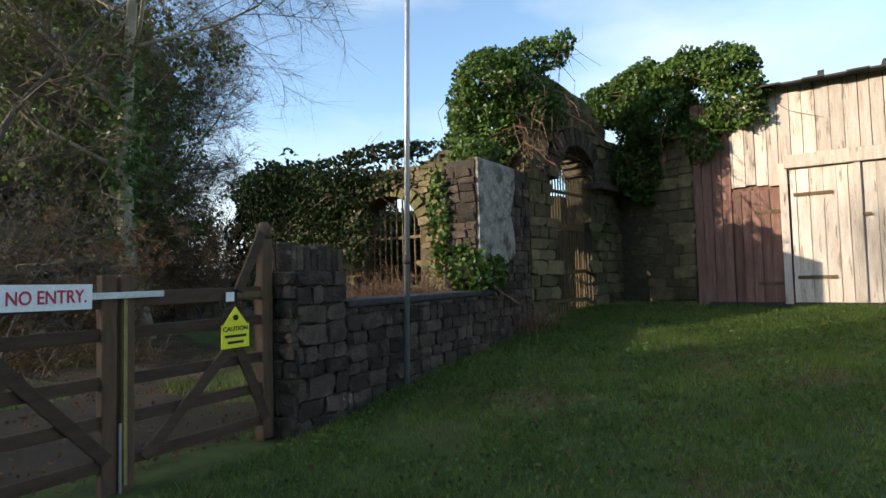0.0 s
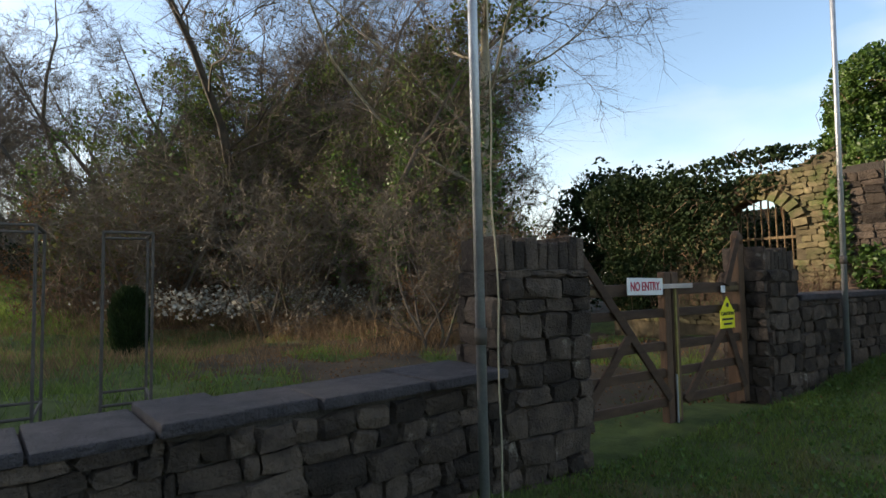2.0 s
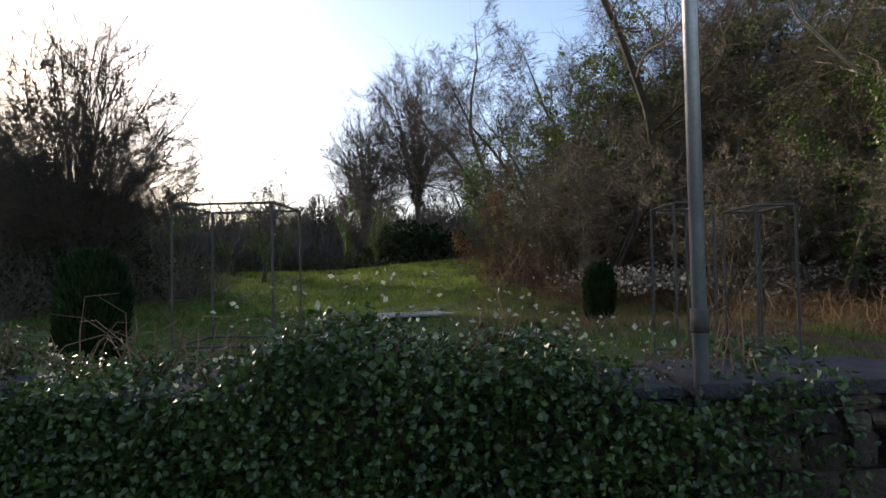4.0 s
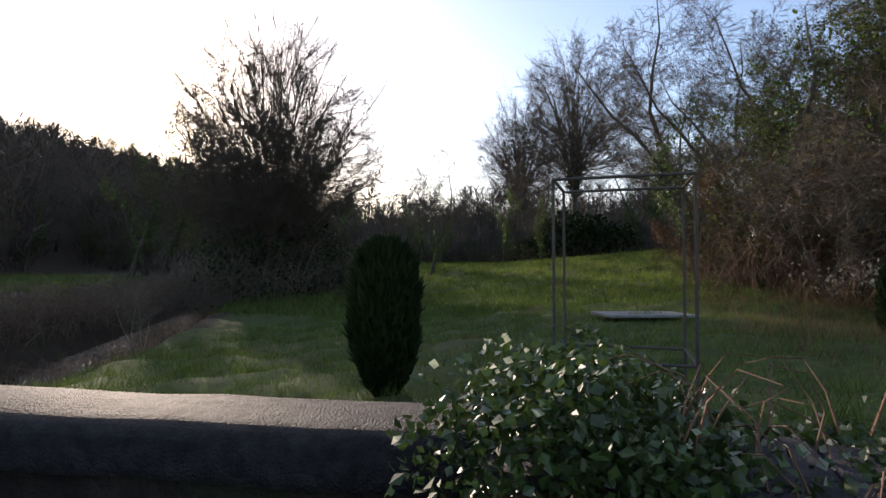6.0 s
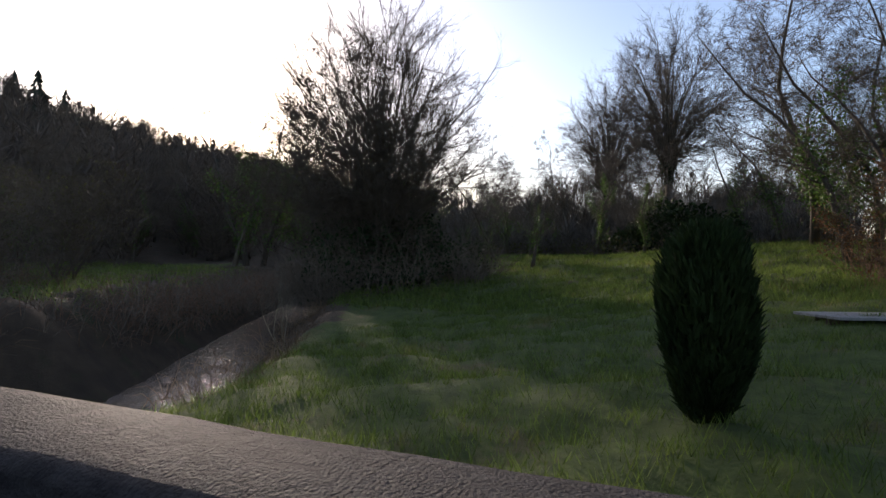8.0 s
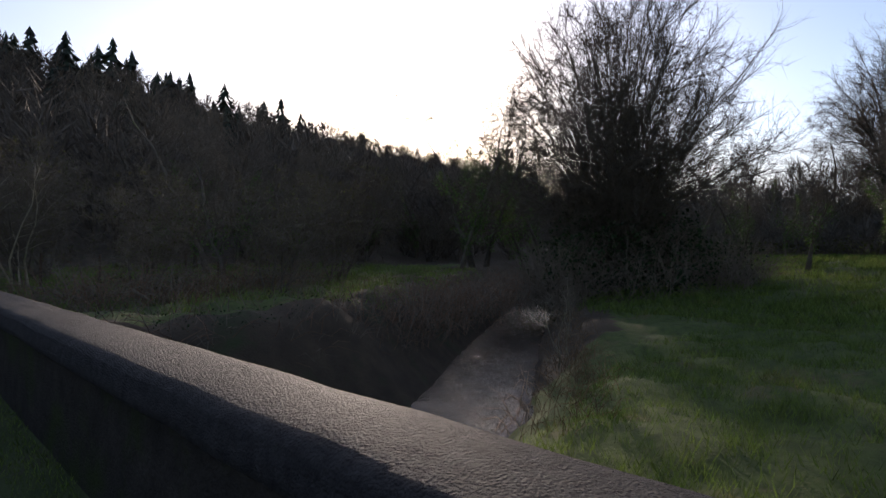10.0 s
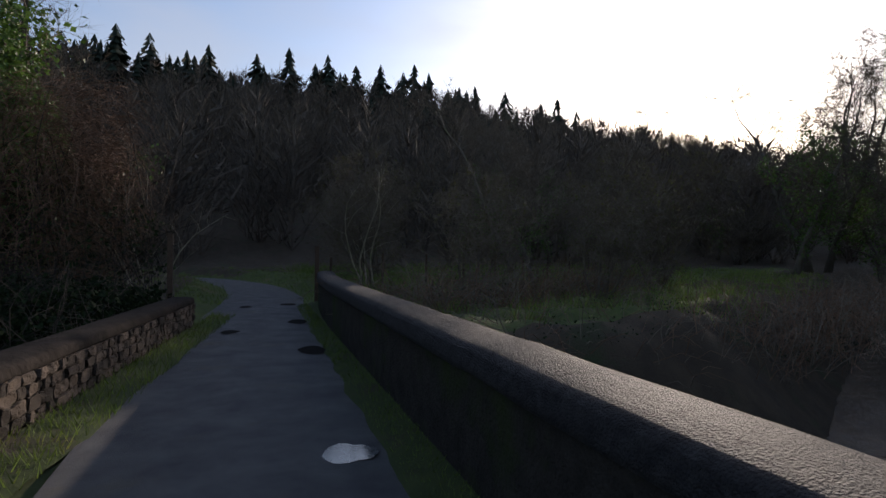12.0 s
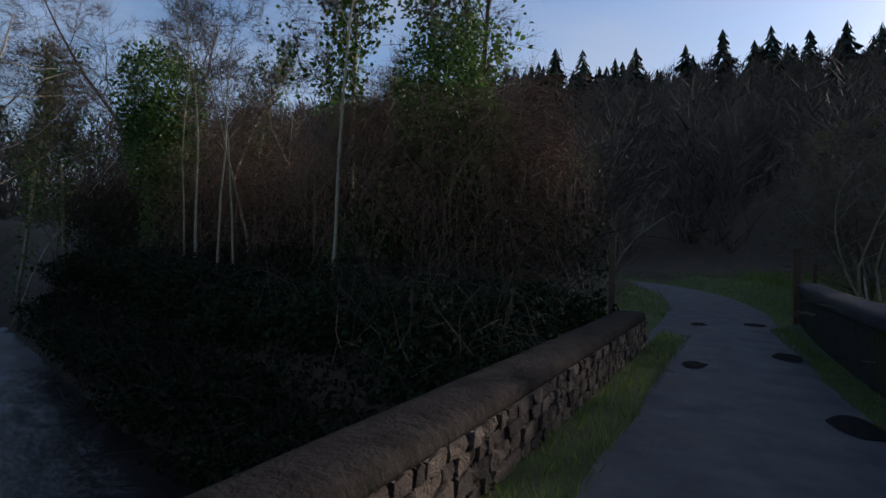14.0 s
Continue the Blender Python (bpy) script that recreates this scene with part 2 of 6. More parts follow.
# ---- geometry helpers ----
class Geo:
    """Vertices and faces of one mesh."""

    def __init__(self):
        self.v, self.f = [], []

    def box(self, c, s, m=None):
        k = len(self.v)
        for dx, dy, dz in ((-1, -1, -1), (1, -1, -1), (1, 1, -1), (-1, 1, -1), (-1, -1, 1), (1, -1, 1), (1, 1, 1), (-1, 1, 1)):
            p = Vector((dx * s[0] / 2, dy * s[1] / 2, dz * s[2] / 2))
            self.v.append(tuple((m @ p if m else p) + Vector(c)))
        self.f += [(k, k + 3, k + 2, k + 1), (k + 4, k + 5, k + 6, k + 7), (k, k + 1, k + 5, k + 4),
                   (k + 1, k + 2, k + 6, k + 5), (k + 2, k + 3, k + 7, k + 6), (k + 3, k, k + 4, k + 7)]
        return self

    def beam(self, a, b, w, h):
        """A squared bar from a to b, w across and h high."""
        a, b = Vector(a), Vector(b)
        d = b - a
        m = d.to_track_quat("X", "Z").to_matrix()
        return self.box((a + b) / 2, (d.length, w, h), m)

    def tube(self, pts, radii, sides=6, cap=True):
        k0 = len(self.v)
        pts = [Vector(p) for p in pts]
        for i, p in enumerate(pts):
            d = (pts[min(i + 1, len(pts) - 1)] - pts[max(i - 1, 0)]).normalized()
            u = d.orthogonal().normalized()
            w = d.cross(u)
            for s in range(sides):
                a = 2 * math.pi * s / sides
                self.v.append(tuple(p + (u * math.cos(a) + w * math.sin(a)) * radii[i]))
        for i in range(len(pts) - 1):
            for s in range(sides):
                a, b = k0 + i * sides + s, k0 + i * sides + (s + 1) % sides
                self.f.append((a, b, b + sides, a + sides))
        if cap:
            self.f.append(tuple(k0 + s for s in reversed(range(sides))))
            self.f.append(tuple(k0 + (len(pts) - 1) * sides + s for s in range(sides)))
        return self

    def prism(self, outline, lo, hi, m):
        """An outline in the plane (u, w) drawn out from lo to hi; m turns (u, depth, w) into the world."""
        k, n = len(self.v), len(outline)
        for d in (lo, hi):
            self.v += [tuple(m @ Vector((u, d, w))) for u, w in outline]
        self.f += [tuple(range(k, k + n)), tuple(range(k + 2 * n - 1, k + n - 1, -1))]
        self.f += [(k + i, k + n + i, k + n + (i + 1) % n, k + (i + 1) % n) for i in range(n)]
        return self

    def mesh(self, name, material, smooth=False, bevel=0.0):
        me = bpy.data.meshes.new(name)
        me.from_pydata(self.v, [], self.f)
        if bevel:
            bm = bmesh.new()
            bm.from_mesh(me)
            bmesh.ops.recalc_face_normals(bm, faces=bm.faces)
            bmesh.ops.bevel(bm, geom=list(bm.edges), offset=bevel, segments=2, affect="EDGES", profile=0.6, clamp_overlap=True)
            bm.to_mesh(me)
            bm.free()
        me.materials.append(material)
        if smooth:
            me.shade_smooth()
        me.update()
        return me


def part(name, geo, material, parent, label="", smooth=False, bevel=0.0):
    me = geo.mesh(name, material, smooth, bevel) if isinstance(geo, Geo) else geo
    ob = new(name, me)
    if parent:
        ob.parent = parent
        ob.matrix_parent_inverse = parent.matrix_world.inverted() if parent.type != "EMPTY" else Matrix.Translation(-parent.location)
    if label:
        ob["label"] = label
    return ob


def thing(name, loc, label, category, group="", kind=""):
    e = new(name)
    e.location = loc
    e.empty_display_size = 0.1
    return tagged(e, label, category, group, kind)


def arrays(name, v, f, material):
    me = bpy.data.meshes.new(name)
    me.from_pydata(v.tolist() if hasattr(v, "tolist") else v, [], f.tolist() if hasattr(f, "tolist") else f)
    me.materials.append(material)
    me.update()
    return me


def leaves(points, size, rng, flat=0.0):
    """One folded, pointed leaf of about that size at each point; arrays of vertices and faces."""
    p = np.asarray(points, float)
    n = len(p)
    a = rng.normal(size=(n, 3))
    a[:, 2] *= 1 - flat
    a /= np.linalg.norm(a, axis=1)[:, None]
    b = np.cross(a, rng.normal(size=(n, 3)))
    b /= np.linalg.norm(b, axis=1)[:, None] + 1e-9
    c = np.cross(a, b)
    s = size * rng.uniform(0.6, 1.35, n)[:, None]
    v = np.stack([p - a * s * 0.5, p + b * s * 0.42 + c * s * 0.12, p + a * s * 0.5, p - b * s * 0.42 + c * s * 0.12], 1).reshape(-1, 3)
    k = np.arange(n)[:, None] * 4
    f = np.concatenate([k + [[0, 1, 2]], k + [[0, 2, 3]]])
    return v, f


def blob_points(n, centres, rng, shell=0.55):
    """Points scattered in the outer part of ellipsoids (x, y, z, rx, ry, rz), with clumps and gaps."""
    cs = np.array(centres, float)
    w = cs[:, 3] * cs[:, 4] * cs[:, 5]
    pick = rng.choice(len(cs), n, p=w / w.sum())
    d = rng.normal(size=(n, 3))
    d /= np.linalg.norm(d, axis=1)[:, None]
    r = shell + (1 - shell) * rng.uniform(size=n) ** 0.5
    lump = np.array([noise.noise(Vector(q)) for q in (d * 2.2 + cs[pick, :3] * 0.7)])
    r = r * (1 + 0.38 * lump)
    return cs[pick, :3] + d * r[:, None] * cs[pick, 3:6]


# ---- trees ----
def grow(seed, height, radius, counts=(13, 6, 5, 3), spread=0.55, rise=0.35, start=0.25, droop=0.0, stems=1, wiggle=0.18, rmin=0.01, splay=0.4):
    """A bare winter tree: (wood, twigs). Trunk and limbs first, thin shoots second."""
    rng = random.Random(seed)
    wood, twig = Geo(), Geo()

    def branch(p, d, length, r, level):
        n = (7, 5, 4, 2, 1)[min(level, 4)]
        pts, q, dd = [Vector(p)], Vector(p), Vector(d).normalized()
        for i in range(n):
            dd = (dd + Vector((rng.gauss(0, wiggle), rng.gauss(0, wiggle), rng.gauss(0, wiggle * 0.6) + (0.05 if level < 2 else -droop)))).normalized()
            q = q + dd * length / n
            pts.append(q.copy())
        end = (0.12, 0.25, 0.4, 0.5, 0.4)[min(level, 4)]
        radii = [r * (1 - (1 - end) * i / n) for i in range(n + 1)]
        if level == 0:
            radii[0] *= 1.45
        (wood if level < 2 else twig).tube(pts, radii, (8, 5, 3, 3, 3)[min(level, 4)], cap=level < 2)
        if level >= len(counts):
            return
        if level == len(counts) - 1 and level > 1:
            for k in range(counts[level]):
                f = 0.15 + 0.85 * rng.random()
                i = min(int(f * n), n - 1)
                o = pts[i].lerp(pts[i + 1], f * n - i)
                along = (pts[i + 1] - pts[i]).normalized()
                nd = (along * 0.7 + Vector((rng.gauss(0, 0.7), rng.gauss(0, 0.7), rng.gauss(0, 0.5) + rise * 0.5 - droop * 1.5))).normalized()
                w = nd.cross(Vector((rng.gauss(0, 1), rng.gauss(0, 1), rng.gauss(0, 1)))).normalized() * rmin * 0.42
                tip = o + nd * length * rng.uniform(0.7, 1.7)
                b = len(twig.v)
                twig.v += [tuple(o - w), tuple(o + w), tuple(tip)]
                twig.f.append((b, b + 1, b + 2))
            return
        for k in range(counts[level]):
            f = (start if level == 0 else 0.2) + (1 - (start if level == 0 else 0.2)) * (k + rng.random()) / counts[level]
            i = min(int(f * n), n - 1)
            o = pts[i].lerp(pts[i + 1], f * n - i)
            along = (pts[i + 1] - pts[i]).normalized()
            side = Vector((rng.gauss(0, 1), rng.gauss(0, 1), rng.gauss(0, 0.5)))
            side = (side - along * side.dot(along)).normalized()
            nd = along * (0.55 if level else 0.25) + side + Vector((0, 0, rise if level < 2 else rise * 0.4 - droop))
            ll = length * (spread if level == 0 else 0.55) * (1 - 0.55 * f if level == 0 else 1 - 0.4 * f) * rng.uniform(0.75, 1.25)
            branch(o, nd, ll, max(radii[i] * 0.55 * (0.6 if level == 0 else 0.8), rmin), level + 1)
    for s in range(stems):
        aim = 2 * math.pi * (s + 0.5 * rng.random()) / stems
        tip = rng.uniform(0.06, splay) if stems > 1 else 0.05
        lean = Vector((tip * math.cos(aim), tip * math.sin(aim), 1))
        branch((rng.gauss(0, 0.25) * (stems > 1), rng.gauss(0, 0.25) * (stems > 1), -0.3), lean, height * (1 if stems == 1 else rng.uniform(0.75, 1)), radius, 0)
    return wood, twig


def grow_fan(seed, height, width, stems=18, fork=0.03, radius=0.16, branches=17, shoots=11, twigs=7, rmin=0.012, profile=(0.45, 0.8, 1.0, 0.86, 0.52, 0.08)):
    """A dense bare tree whose limbs fan out from a fork to a domed outline: (wood, twigs)."""
    rng = random.Random(seed)
    wood, twig = Geo(), Geo()
    base = Vector((0, 0, height * fork))
    if fork > 0.1:
        wood.tube([(0, 0, -0.4), (0.05, 0, height * fork * 0.5), base + Vector((0, 0, 0.3))], [radius * 2.6, radius * 1.9, radius * 1.7], 9)

    def bend(a, c, b, n):
        return [a * (1 - t) ** 2 + c * 2 * t * (1 - t) + b * t * t for t in (i / n for i in range(n + 1))]

    def taper(r0, r1, n):
        return [r0 + (r1 - r0) * i / n for i in range(n + 1)]

    def jolt(k):
        return Vector((rng.gauss(0, k), rng.gauss(0, k), rng.gauss(0, k)))
    for i in range(stems):
        u = 0.36 + 0.64 * ((i + 0.5) / stems) ** 0.8
        ang = i * 2.39996 + rng.uniform(-0.3, 0.3)
        out = Vector((math.cos(ang), math.sin(ang), 0))
        reach = 0.5 * width * float(np.interp(u, (0, 0.15, 0.4, 0.65, 0.85, 1), profile)) * rng.uniform(0.72, 0.92)
        root = base + out * (radius * 1.2) - Vector((0, 0, 0.4 if fork < 0.1 else 0.1))
        tip = out * reach + Vector((0, 0, height * u * 0.95))
        mid = root.lerp(tip, 0.5) + Vector((0, 0, 0.12 * height)) - out * reach * 0.2 + jolt(0.02 * height)
        stem = bend(root, mid, tip, 8)
        wood.tube(stem, taper(radius * rng.uniform(0.7, 1.1), rmin * 1.6, 8), 6)
        for j in range(branches):
            f = 0.1 + 0.9 * (j + rng.random()) / branches
            k = min(int(f * 8), 7)
            o = stem[k].lerp(stem[k + 1], f * 8 - k)
            along = (stem[k + 1] - stem[k]).normalized()
            d = (along * 0.55 + out * 0.35 + jolt(0.55) + Vector((0, 0, 0.15))).normalized()
            ll = height * 0.18 * (1.15 - 0.6 * f) * rng.uniform(0.6, 1.35)
            limb = bend(o, o + d * ll * 0.55, o + d * ll + Vector((0, 0, 0.16 * ll)) + jolt(0.06 * ll), 4)
            twig.tube(limb, taper(max(radius * 0.3 * (1.15 - f), rmin * 1.5), rmin * 0.9, 4), 4, cap=False)
            for m in range(shoots):
                g_ = 0.12 + 0.88 * rng.random()
                q = min(int(g_ * 4), 3)
                o2 = limb[q].lerp(limb[q + 1], g_ * 4 - q)
                d2 = ((limb[q + 1] - limb[q]).normalized() * 0.8 + jolt(0.5) + Vector((0, 0, 0.18))).normalized()
                l2 = height * 0.075 * rng.uniform(0.5, 1.4)
                end = o2 + d2 * l2 + jolt(0.05 * l2)
                twig.tube([o2, o2 + d2 * l2 * 0.5 + jolt(0.05 * l2), end], [rmin * 0.7, rmin * 0.55, rmin * 0.3], 3, cap=False)
                for _ in range(twigs):
                    h_ = rng.random()
                    o3 = o2.lerp(end, h_)
                    d3 = (d2 * 0.8 + jolt(0.55) + Vector((0, 0, 0.12))).normalized()
                    side = d3.cross(jolt(1)).normalized() * rmin * 0.4
                    b = len(twig.v)
                    twig.v += [tuple(o3 - side), tuple(o3 + side), tuple(o3 + d3 * height * 0.04 * rng.uniform(0.5, 1.4))]
                    twig.f.append((b, b + 1, b + 2))
    return wood, twig


TREES = {}


def tree_kind(key, bark="bark", ivy=0, ivy_mat="ivy", ivy_h=0.5, leaf=0, leaf_mat="olive", leaf_size=0.16, fan=False, **kw):
    """Builds the meshes of one kind of tree once: trunk, twigs and, where it has them, climbing ivy and leaves."""
    wood, twig = grow_fan(**kw) if fan else grow(**kw)
    out = [("trunk", wood.mesh("trunk", M[bark], True), ""), ("crown", twig.mesh("crown", M["twig"]), "")]
    rng = np.random.default_rng(kw["seed"])
    if ivy:
        tv = np.array(wood.v)
        r = np.hypot(tv[:, 0], tv[:, 1])
        tv = tv[(tv[:, 2] < kw["height"] * ivy_h) & (tv[:, 2] > 0.1) & (r < kw["height"] * 0.16)]
        if len(tv):
            p = tv[rng.integers(0, len(tv), ivy)] + rng.normal(0, 0.22, (ivy, 3)) + [[0, 0, 0]] + np.c_[np.zeros((ivy, 2)), rng.uniform(-0.8, 0.8, ivy)]
            p[:, 2] = np.maximum(p[:, 2], 0.05)
            out.append(("ivy_growth", arrays("ivy_growth", *leaves(p, 0.17, rng), M[ivy_mat]), "dark green ivy climbing the trunk"))
    if leaf:
        tv = np.array(twig.v)
        p = tv[rng.integers(0, len(tv), leaf)] + rng.normal(0, 0.12, (leaf, 3))
        out.append(("foliage", arrays("foliage", *leaves(p, leaf_size, rng), M[leaf_mat]), ""))
    TREES[key] = out


def plant(key, x, y, z, turn, size, name, label, category="tree", group="", lean=0.0):
    e = thing(name, (x, y, z), label, category, group)
    e.rotation_euler, e.scale = (radians(lean), 0, radians(turn)), (size, size, size)
    for pname, me, lab in TREES[key]:
        ob = new(pname, me)
        ob.parent = e
        if lab:
            ob["label"] = lab
        if pname != "trunk":
            ob["kind"] = "stuff"
    return e


# ---- ground, river and road ----
RIVER = [(-60, 48), (-30, 34), (-11, 26.2), (-4, 24.3), (2, 23.0), (7, 22.6), (11, 23.6), (19.5, 29), (35, 38), (61, 51.5), (130, 80), (400, 170)]
ROAD = [(-90, -14), (-30, -8), (-11, -4.2), (-5, -1.9), (-2.0, 0.1), (0.1, 3), (1.1, 9), (1.12, 30), (1.4, 37), (0.8, 43), (-1.5, 49.5), (-6, 55), (-16, 60), (-40, 64)]


def line_gap(px, py, line):
    """Distance from points to a polyline."""
    best = np.full(np.shape(px), 1e9)
    for (ax, ay), (bx, by) in zip(line[:-1], line[1:]):
        dx, dy = bx - ax, by - ay
        t = np.clip(((px - ax) * dx + (py - ay) * dy) / (dx * dx + dy * dy), 0, 1)
        best = np.minimum(best, np.hypot(px - ax - t * dx, py - ay - t * dy))
    return best


def smooth(a, b, v):
    t = np.clip((v - a) / (b - a), 0, 1)
    return t * t * (3 - 2 * t)


def height(x, y):
    x, y = np.asarray(x, float), np.asarray(y, float)
    rough = 0.05 * np.sin(x * 1.7 + np.sin(y * 0.9) * 2) * np.sin(y * 1.3 + x * 0.4) + 0.03 * np.sin(x * 4.1 + y * 2.3) * np.sin(y * 3.7 - x * 1.1)
    field = 0.10 - 0.08 * np.clip(y - 5, 0, 14) + 2.0 * smooth(22, 50, x) * smooth(-40, 0, y + 20) + rough * 2.2
    field = field - 0.62 * np.exp(-((x - 16.8) / 3.2) ** 2 - ((y - 1.8) / 3.6) ** 2)
    beyond = 0.15 + rough * 3 + 0.01 * np.clip(y - 30, 0, 30)
    z = field + (beyond - field) * smooth(-3, 3, y - np.interp(x, [-60, 2, 11, 35, 130], [40, 23, 23.6, 38, 80]))
    fore = 0.03 + 0.078 * np.clip(-y - 1.0, 0, 12) + rough * 0.35
    wf = (1 - smooth(3.4, 9, x)) * (1 - smooth(-1.0, 3.5, y))
    z = z * (1 - wf) + fore * wf
    gate_in = smooth(3.2, 3.8, x) * (1 - smooth(8, 14, x)) * (1 - smooth(0, 4, y)) * smooth(-6, -3, y)
    z = z * (1 - gate_in) + (0.06 + rough) * gate_in
    left = (1 - smooth(-6, -1.5, x)) * smooth(-7, 2, y)
    z = z * (1 - left) + (0.3 + rough * 4 + 0.06 * np.clip(-x - 6, 0, 60)) * left
    hill = 31 * smooth(52, 168, y) * (1 - 0.20 * smooth(22, 130, x)) * (1 - 0.5 * smooth(30, 200, -x))
    hill += 46 * np.exp(-(((x - 850) / 110) ** 2 + ((y - 300) / 80) ** 2))
    z = z + hill
    g = line_gap(x, y, ROAD)
    wr = 1 - smooth(1.25, 2.3, g)
    z = z * (1 - wr) + (hill - 0.03) * wr
    d = line_gap(x, y, RIVER)
    hw = np.where(x < -3, 1.0, 0.35)
    bed = 1 - smooth(hw, hw + 3.6, d)
    return z * (1 - bed) + (-2.75) * bed


def axis(lo, hi, fine_lo, fine_hi, step):
    a = list(np.arange(fine_lo, fine_hi + 1e-6, step))
    s, v = step, fine_hi
    while v < hi:
        s *= 1.22
        v += s
        a.append(min(v, hi))
    s, v = step, fine_lo
    while v > lo:
        s *= 1.22
        v -= s
        a.insert(0, max(v, lo))
    return np.array(a)


gx, gy = axis(-1800, 1800, -16, 34, 0.4), axis(-1800, 1800, -18, 52, 0.4)
GX, GY = np.meshgrid(gx, gy)
GZ = height(GX, GY)
nx, ny = len(gx), len(gy)
kk = (np.arange(ny - 1)[:, None] * nx + np.arange(nx - 1)[None, :]).ravel()
ground = new("ground", arrays("ground", np.c_[GX.ravel(), GY.ravel(), GZ.ravel()], np.c_[kk, kk + 1, kk + nx + 1, kk + nx], M["ground"]))
ground.data.shade_smooth()
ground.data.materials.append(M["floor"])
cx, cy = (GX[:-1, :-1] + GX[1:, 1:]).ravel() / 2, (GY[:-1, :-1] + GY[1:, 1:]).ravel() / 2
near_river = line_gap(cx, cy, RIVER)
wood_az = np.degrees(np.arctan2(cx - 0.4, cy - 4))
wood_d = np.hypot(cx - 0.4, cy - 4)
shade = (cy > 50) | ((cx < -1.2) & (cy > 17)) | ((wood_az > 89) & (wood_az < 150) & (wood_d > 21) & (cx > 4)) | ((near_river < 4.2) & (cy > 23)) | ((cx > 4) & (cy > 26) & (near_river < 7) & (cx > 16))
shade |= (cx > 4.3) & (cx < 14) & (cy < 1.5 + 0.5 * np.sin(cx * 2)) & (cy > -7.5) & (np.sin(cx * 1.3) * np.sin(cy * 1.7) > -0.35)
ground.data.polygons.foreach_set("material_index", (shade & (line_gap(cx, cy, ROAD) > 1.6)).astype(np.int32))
tagged(ground, "rough winter turf, green with brown patches", "ground", kind="structure")


def ribbon(line, half, z, step=0.5, columns=7, wave=0.0):
    pts = []
    for (ax, ay), (bx, by) in zip(line[:-1], line[1:]):
        n = max(2, int(math.hypot(bx - ax, by - ay) / step))
        pts += [(ax + (bx - ax) * i / n, ay + (by - ay) * i / n) for i in range(n)]
    pts = np.array(pts)
    for _ in range(14):
        pts[1:-1] = (pts[:-2] + 2 * pts[1:-1] + pts[2:]) / 4
    t = np.gradient(pts, axis=0)
    t /= np.linalg.norm(t, axis=1)[:, None]
    nrm = np.c_[t[:, 1], -t[:, 0]]
    cols = np.linspace(-1, 1, columns)
    v, f = [], []
    for i, (p, q) in enumerate(zip(pts, nrm)):
        for c in cols:
            w = half * (1 + 0.09 * noise.noise(Vector((i * 0.23, c * 3, z))) * (abs(c) == 1))
            x, y = p + q * c * w
            hz = float(31 * smooth(52, 168, y) * (1 - 0.20 * smooth(22, 130, x)) * (1 - 0.5 * smooth(30, 200, -x)))
            if wave:
                hz += wave * (noise.noise(Vector((x * 1.1, y * 1.1, 4))) + 0.7 * noise.noise(Vector((x * 2.9, y * 2.9, 9))))
            v.append((x, y, z + hz + 0.03 * (1 - c * c)))
    for i in range(len(pts) - 1):
        f += [(i * columns + c, i * columns + c + 1, (i + 1) * columns + c + 1, (i + 1) * columns + c) for c in range(columns - 1)]
    return v, f


road = new("road", arrays("road", *ribbon(ROAD, 1.15, -0.012), M["asphalt"]))
road.data.shade_smooth()
tagged(road, "narrow worn grey asphalt lane with patches", "road", kind="structure")
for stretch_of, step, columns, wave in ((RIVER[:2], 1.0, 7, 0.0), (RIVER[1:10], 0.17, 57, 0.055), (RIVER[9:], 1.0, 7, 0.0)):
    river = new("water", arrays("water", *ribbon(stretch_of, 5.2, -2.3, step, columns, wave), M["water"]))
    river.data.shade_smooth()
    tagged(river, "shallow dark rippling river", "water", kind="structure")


def patch(name, x, y, rx, ry, z, material, label, category, seed):
    rng = random.Random(seed)
    v = [(x, y, z)]
    n = 22
    for i in range(n):
        a = 2 * math.pi * i / n
        r = 1 + 0.22 * noise.noise(Vector((math.cos(a) * 1.4, math.sin(a) * 1.4, seed))) + rng.uniform(-0.05, 0.05)
        v.append((x + rx * r * math.cos(a), y + ry * r * math.sin(a), z))
    ob = new(name, arrays(name, v, [(0, i + 1, (i + 1) % n + 1) for i in range(n)], material))
    return tagged(ob, label, category, group="potholes in the lane", kind="structure")


# flat patches: only their dark colour gives the shadowed recess
for i, (px, py, rx, ry) in enumerate(((1.98, 26.1, 0.2, 0.34), (1.98, 29.6, 0.2, 0.38), (0.72, 28.3, 0.16, 0.24), (1.95, 33.6, 0.24, 0.32), (0.85, 33.0, 0.15, 0.3))):
    patch("pothole", px, py, rx, ry, 0.012 + 0.012 * (px < 1.7), M["hole"], "pothole patch in the asphalt, dark with painted recess shade", "pothole", i)
patch("puddle", 1.85, 21.75, 0.19, 0.2, 0.012, M["puddle"], "small bright puddle in a pothole", "puddle", 9)

# ---- stones ----
rs = random.Random(5)
STONE = {}
for key in ("stone", "stone_warm"):
    STONE[key] = []
    for i in range(8):
        bm = bmesh.new()
        bmesh.ops.create_cube(bm, size=1.0)
        bmesh.ops.subdivide_edges(bm, edges=list(bm.edges), cuts=1, use_grid_fill=True)
        for vert in bm.verts:
            ends = sum(abs(q) > 0.4 for q in vert.co)
            vert.co *= {3: 0.86, 2: 0.97, 1: 1.0}[ends]
            vert.co += Vector((rs.uniform(-0.09, 0.07), rs.uniform(-0.1, 0.16), rs.uniform(-0.10, 0.07)))
        me = bpy.data.meshes.new("stone")
        bm.to_mesh(me)
        bm.free()
        me.materials.append(M[key])
        STONE[key].append(me)


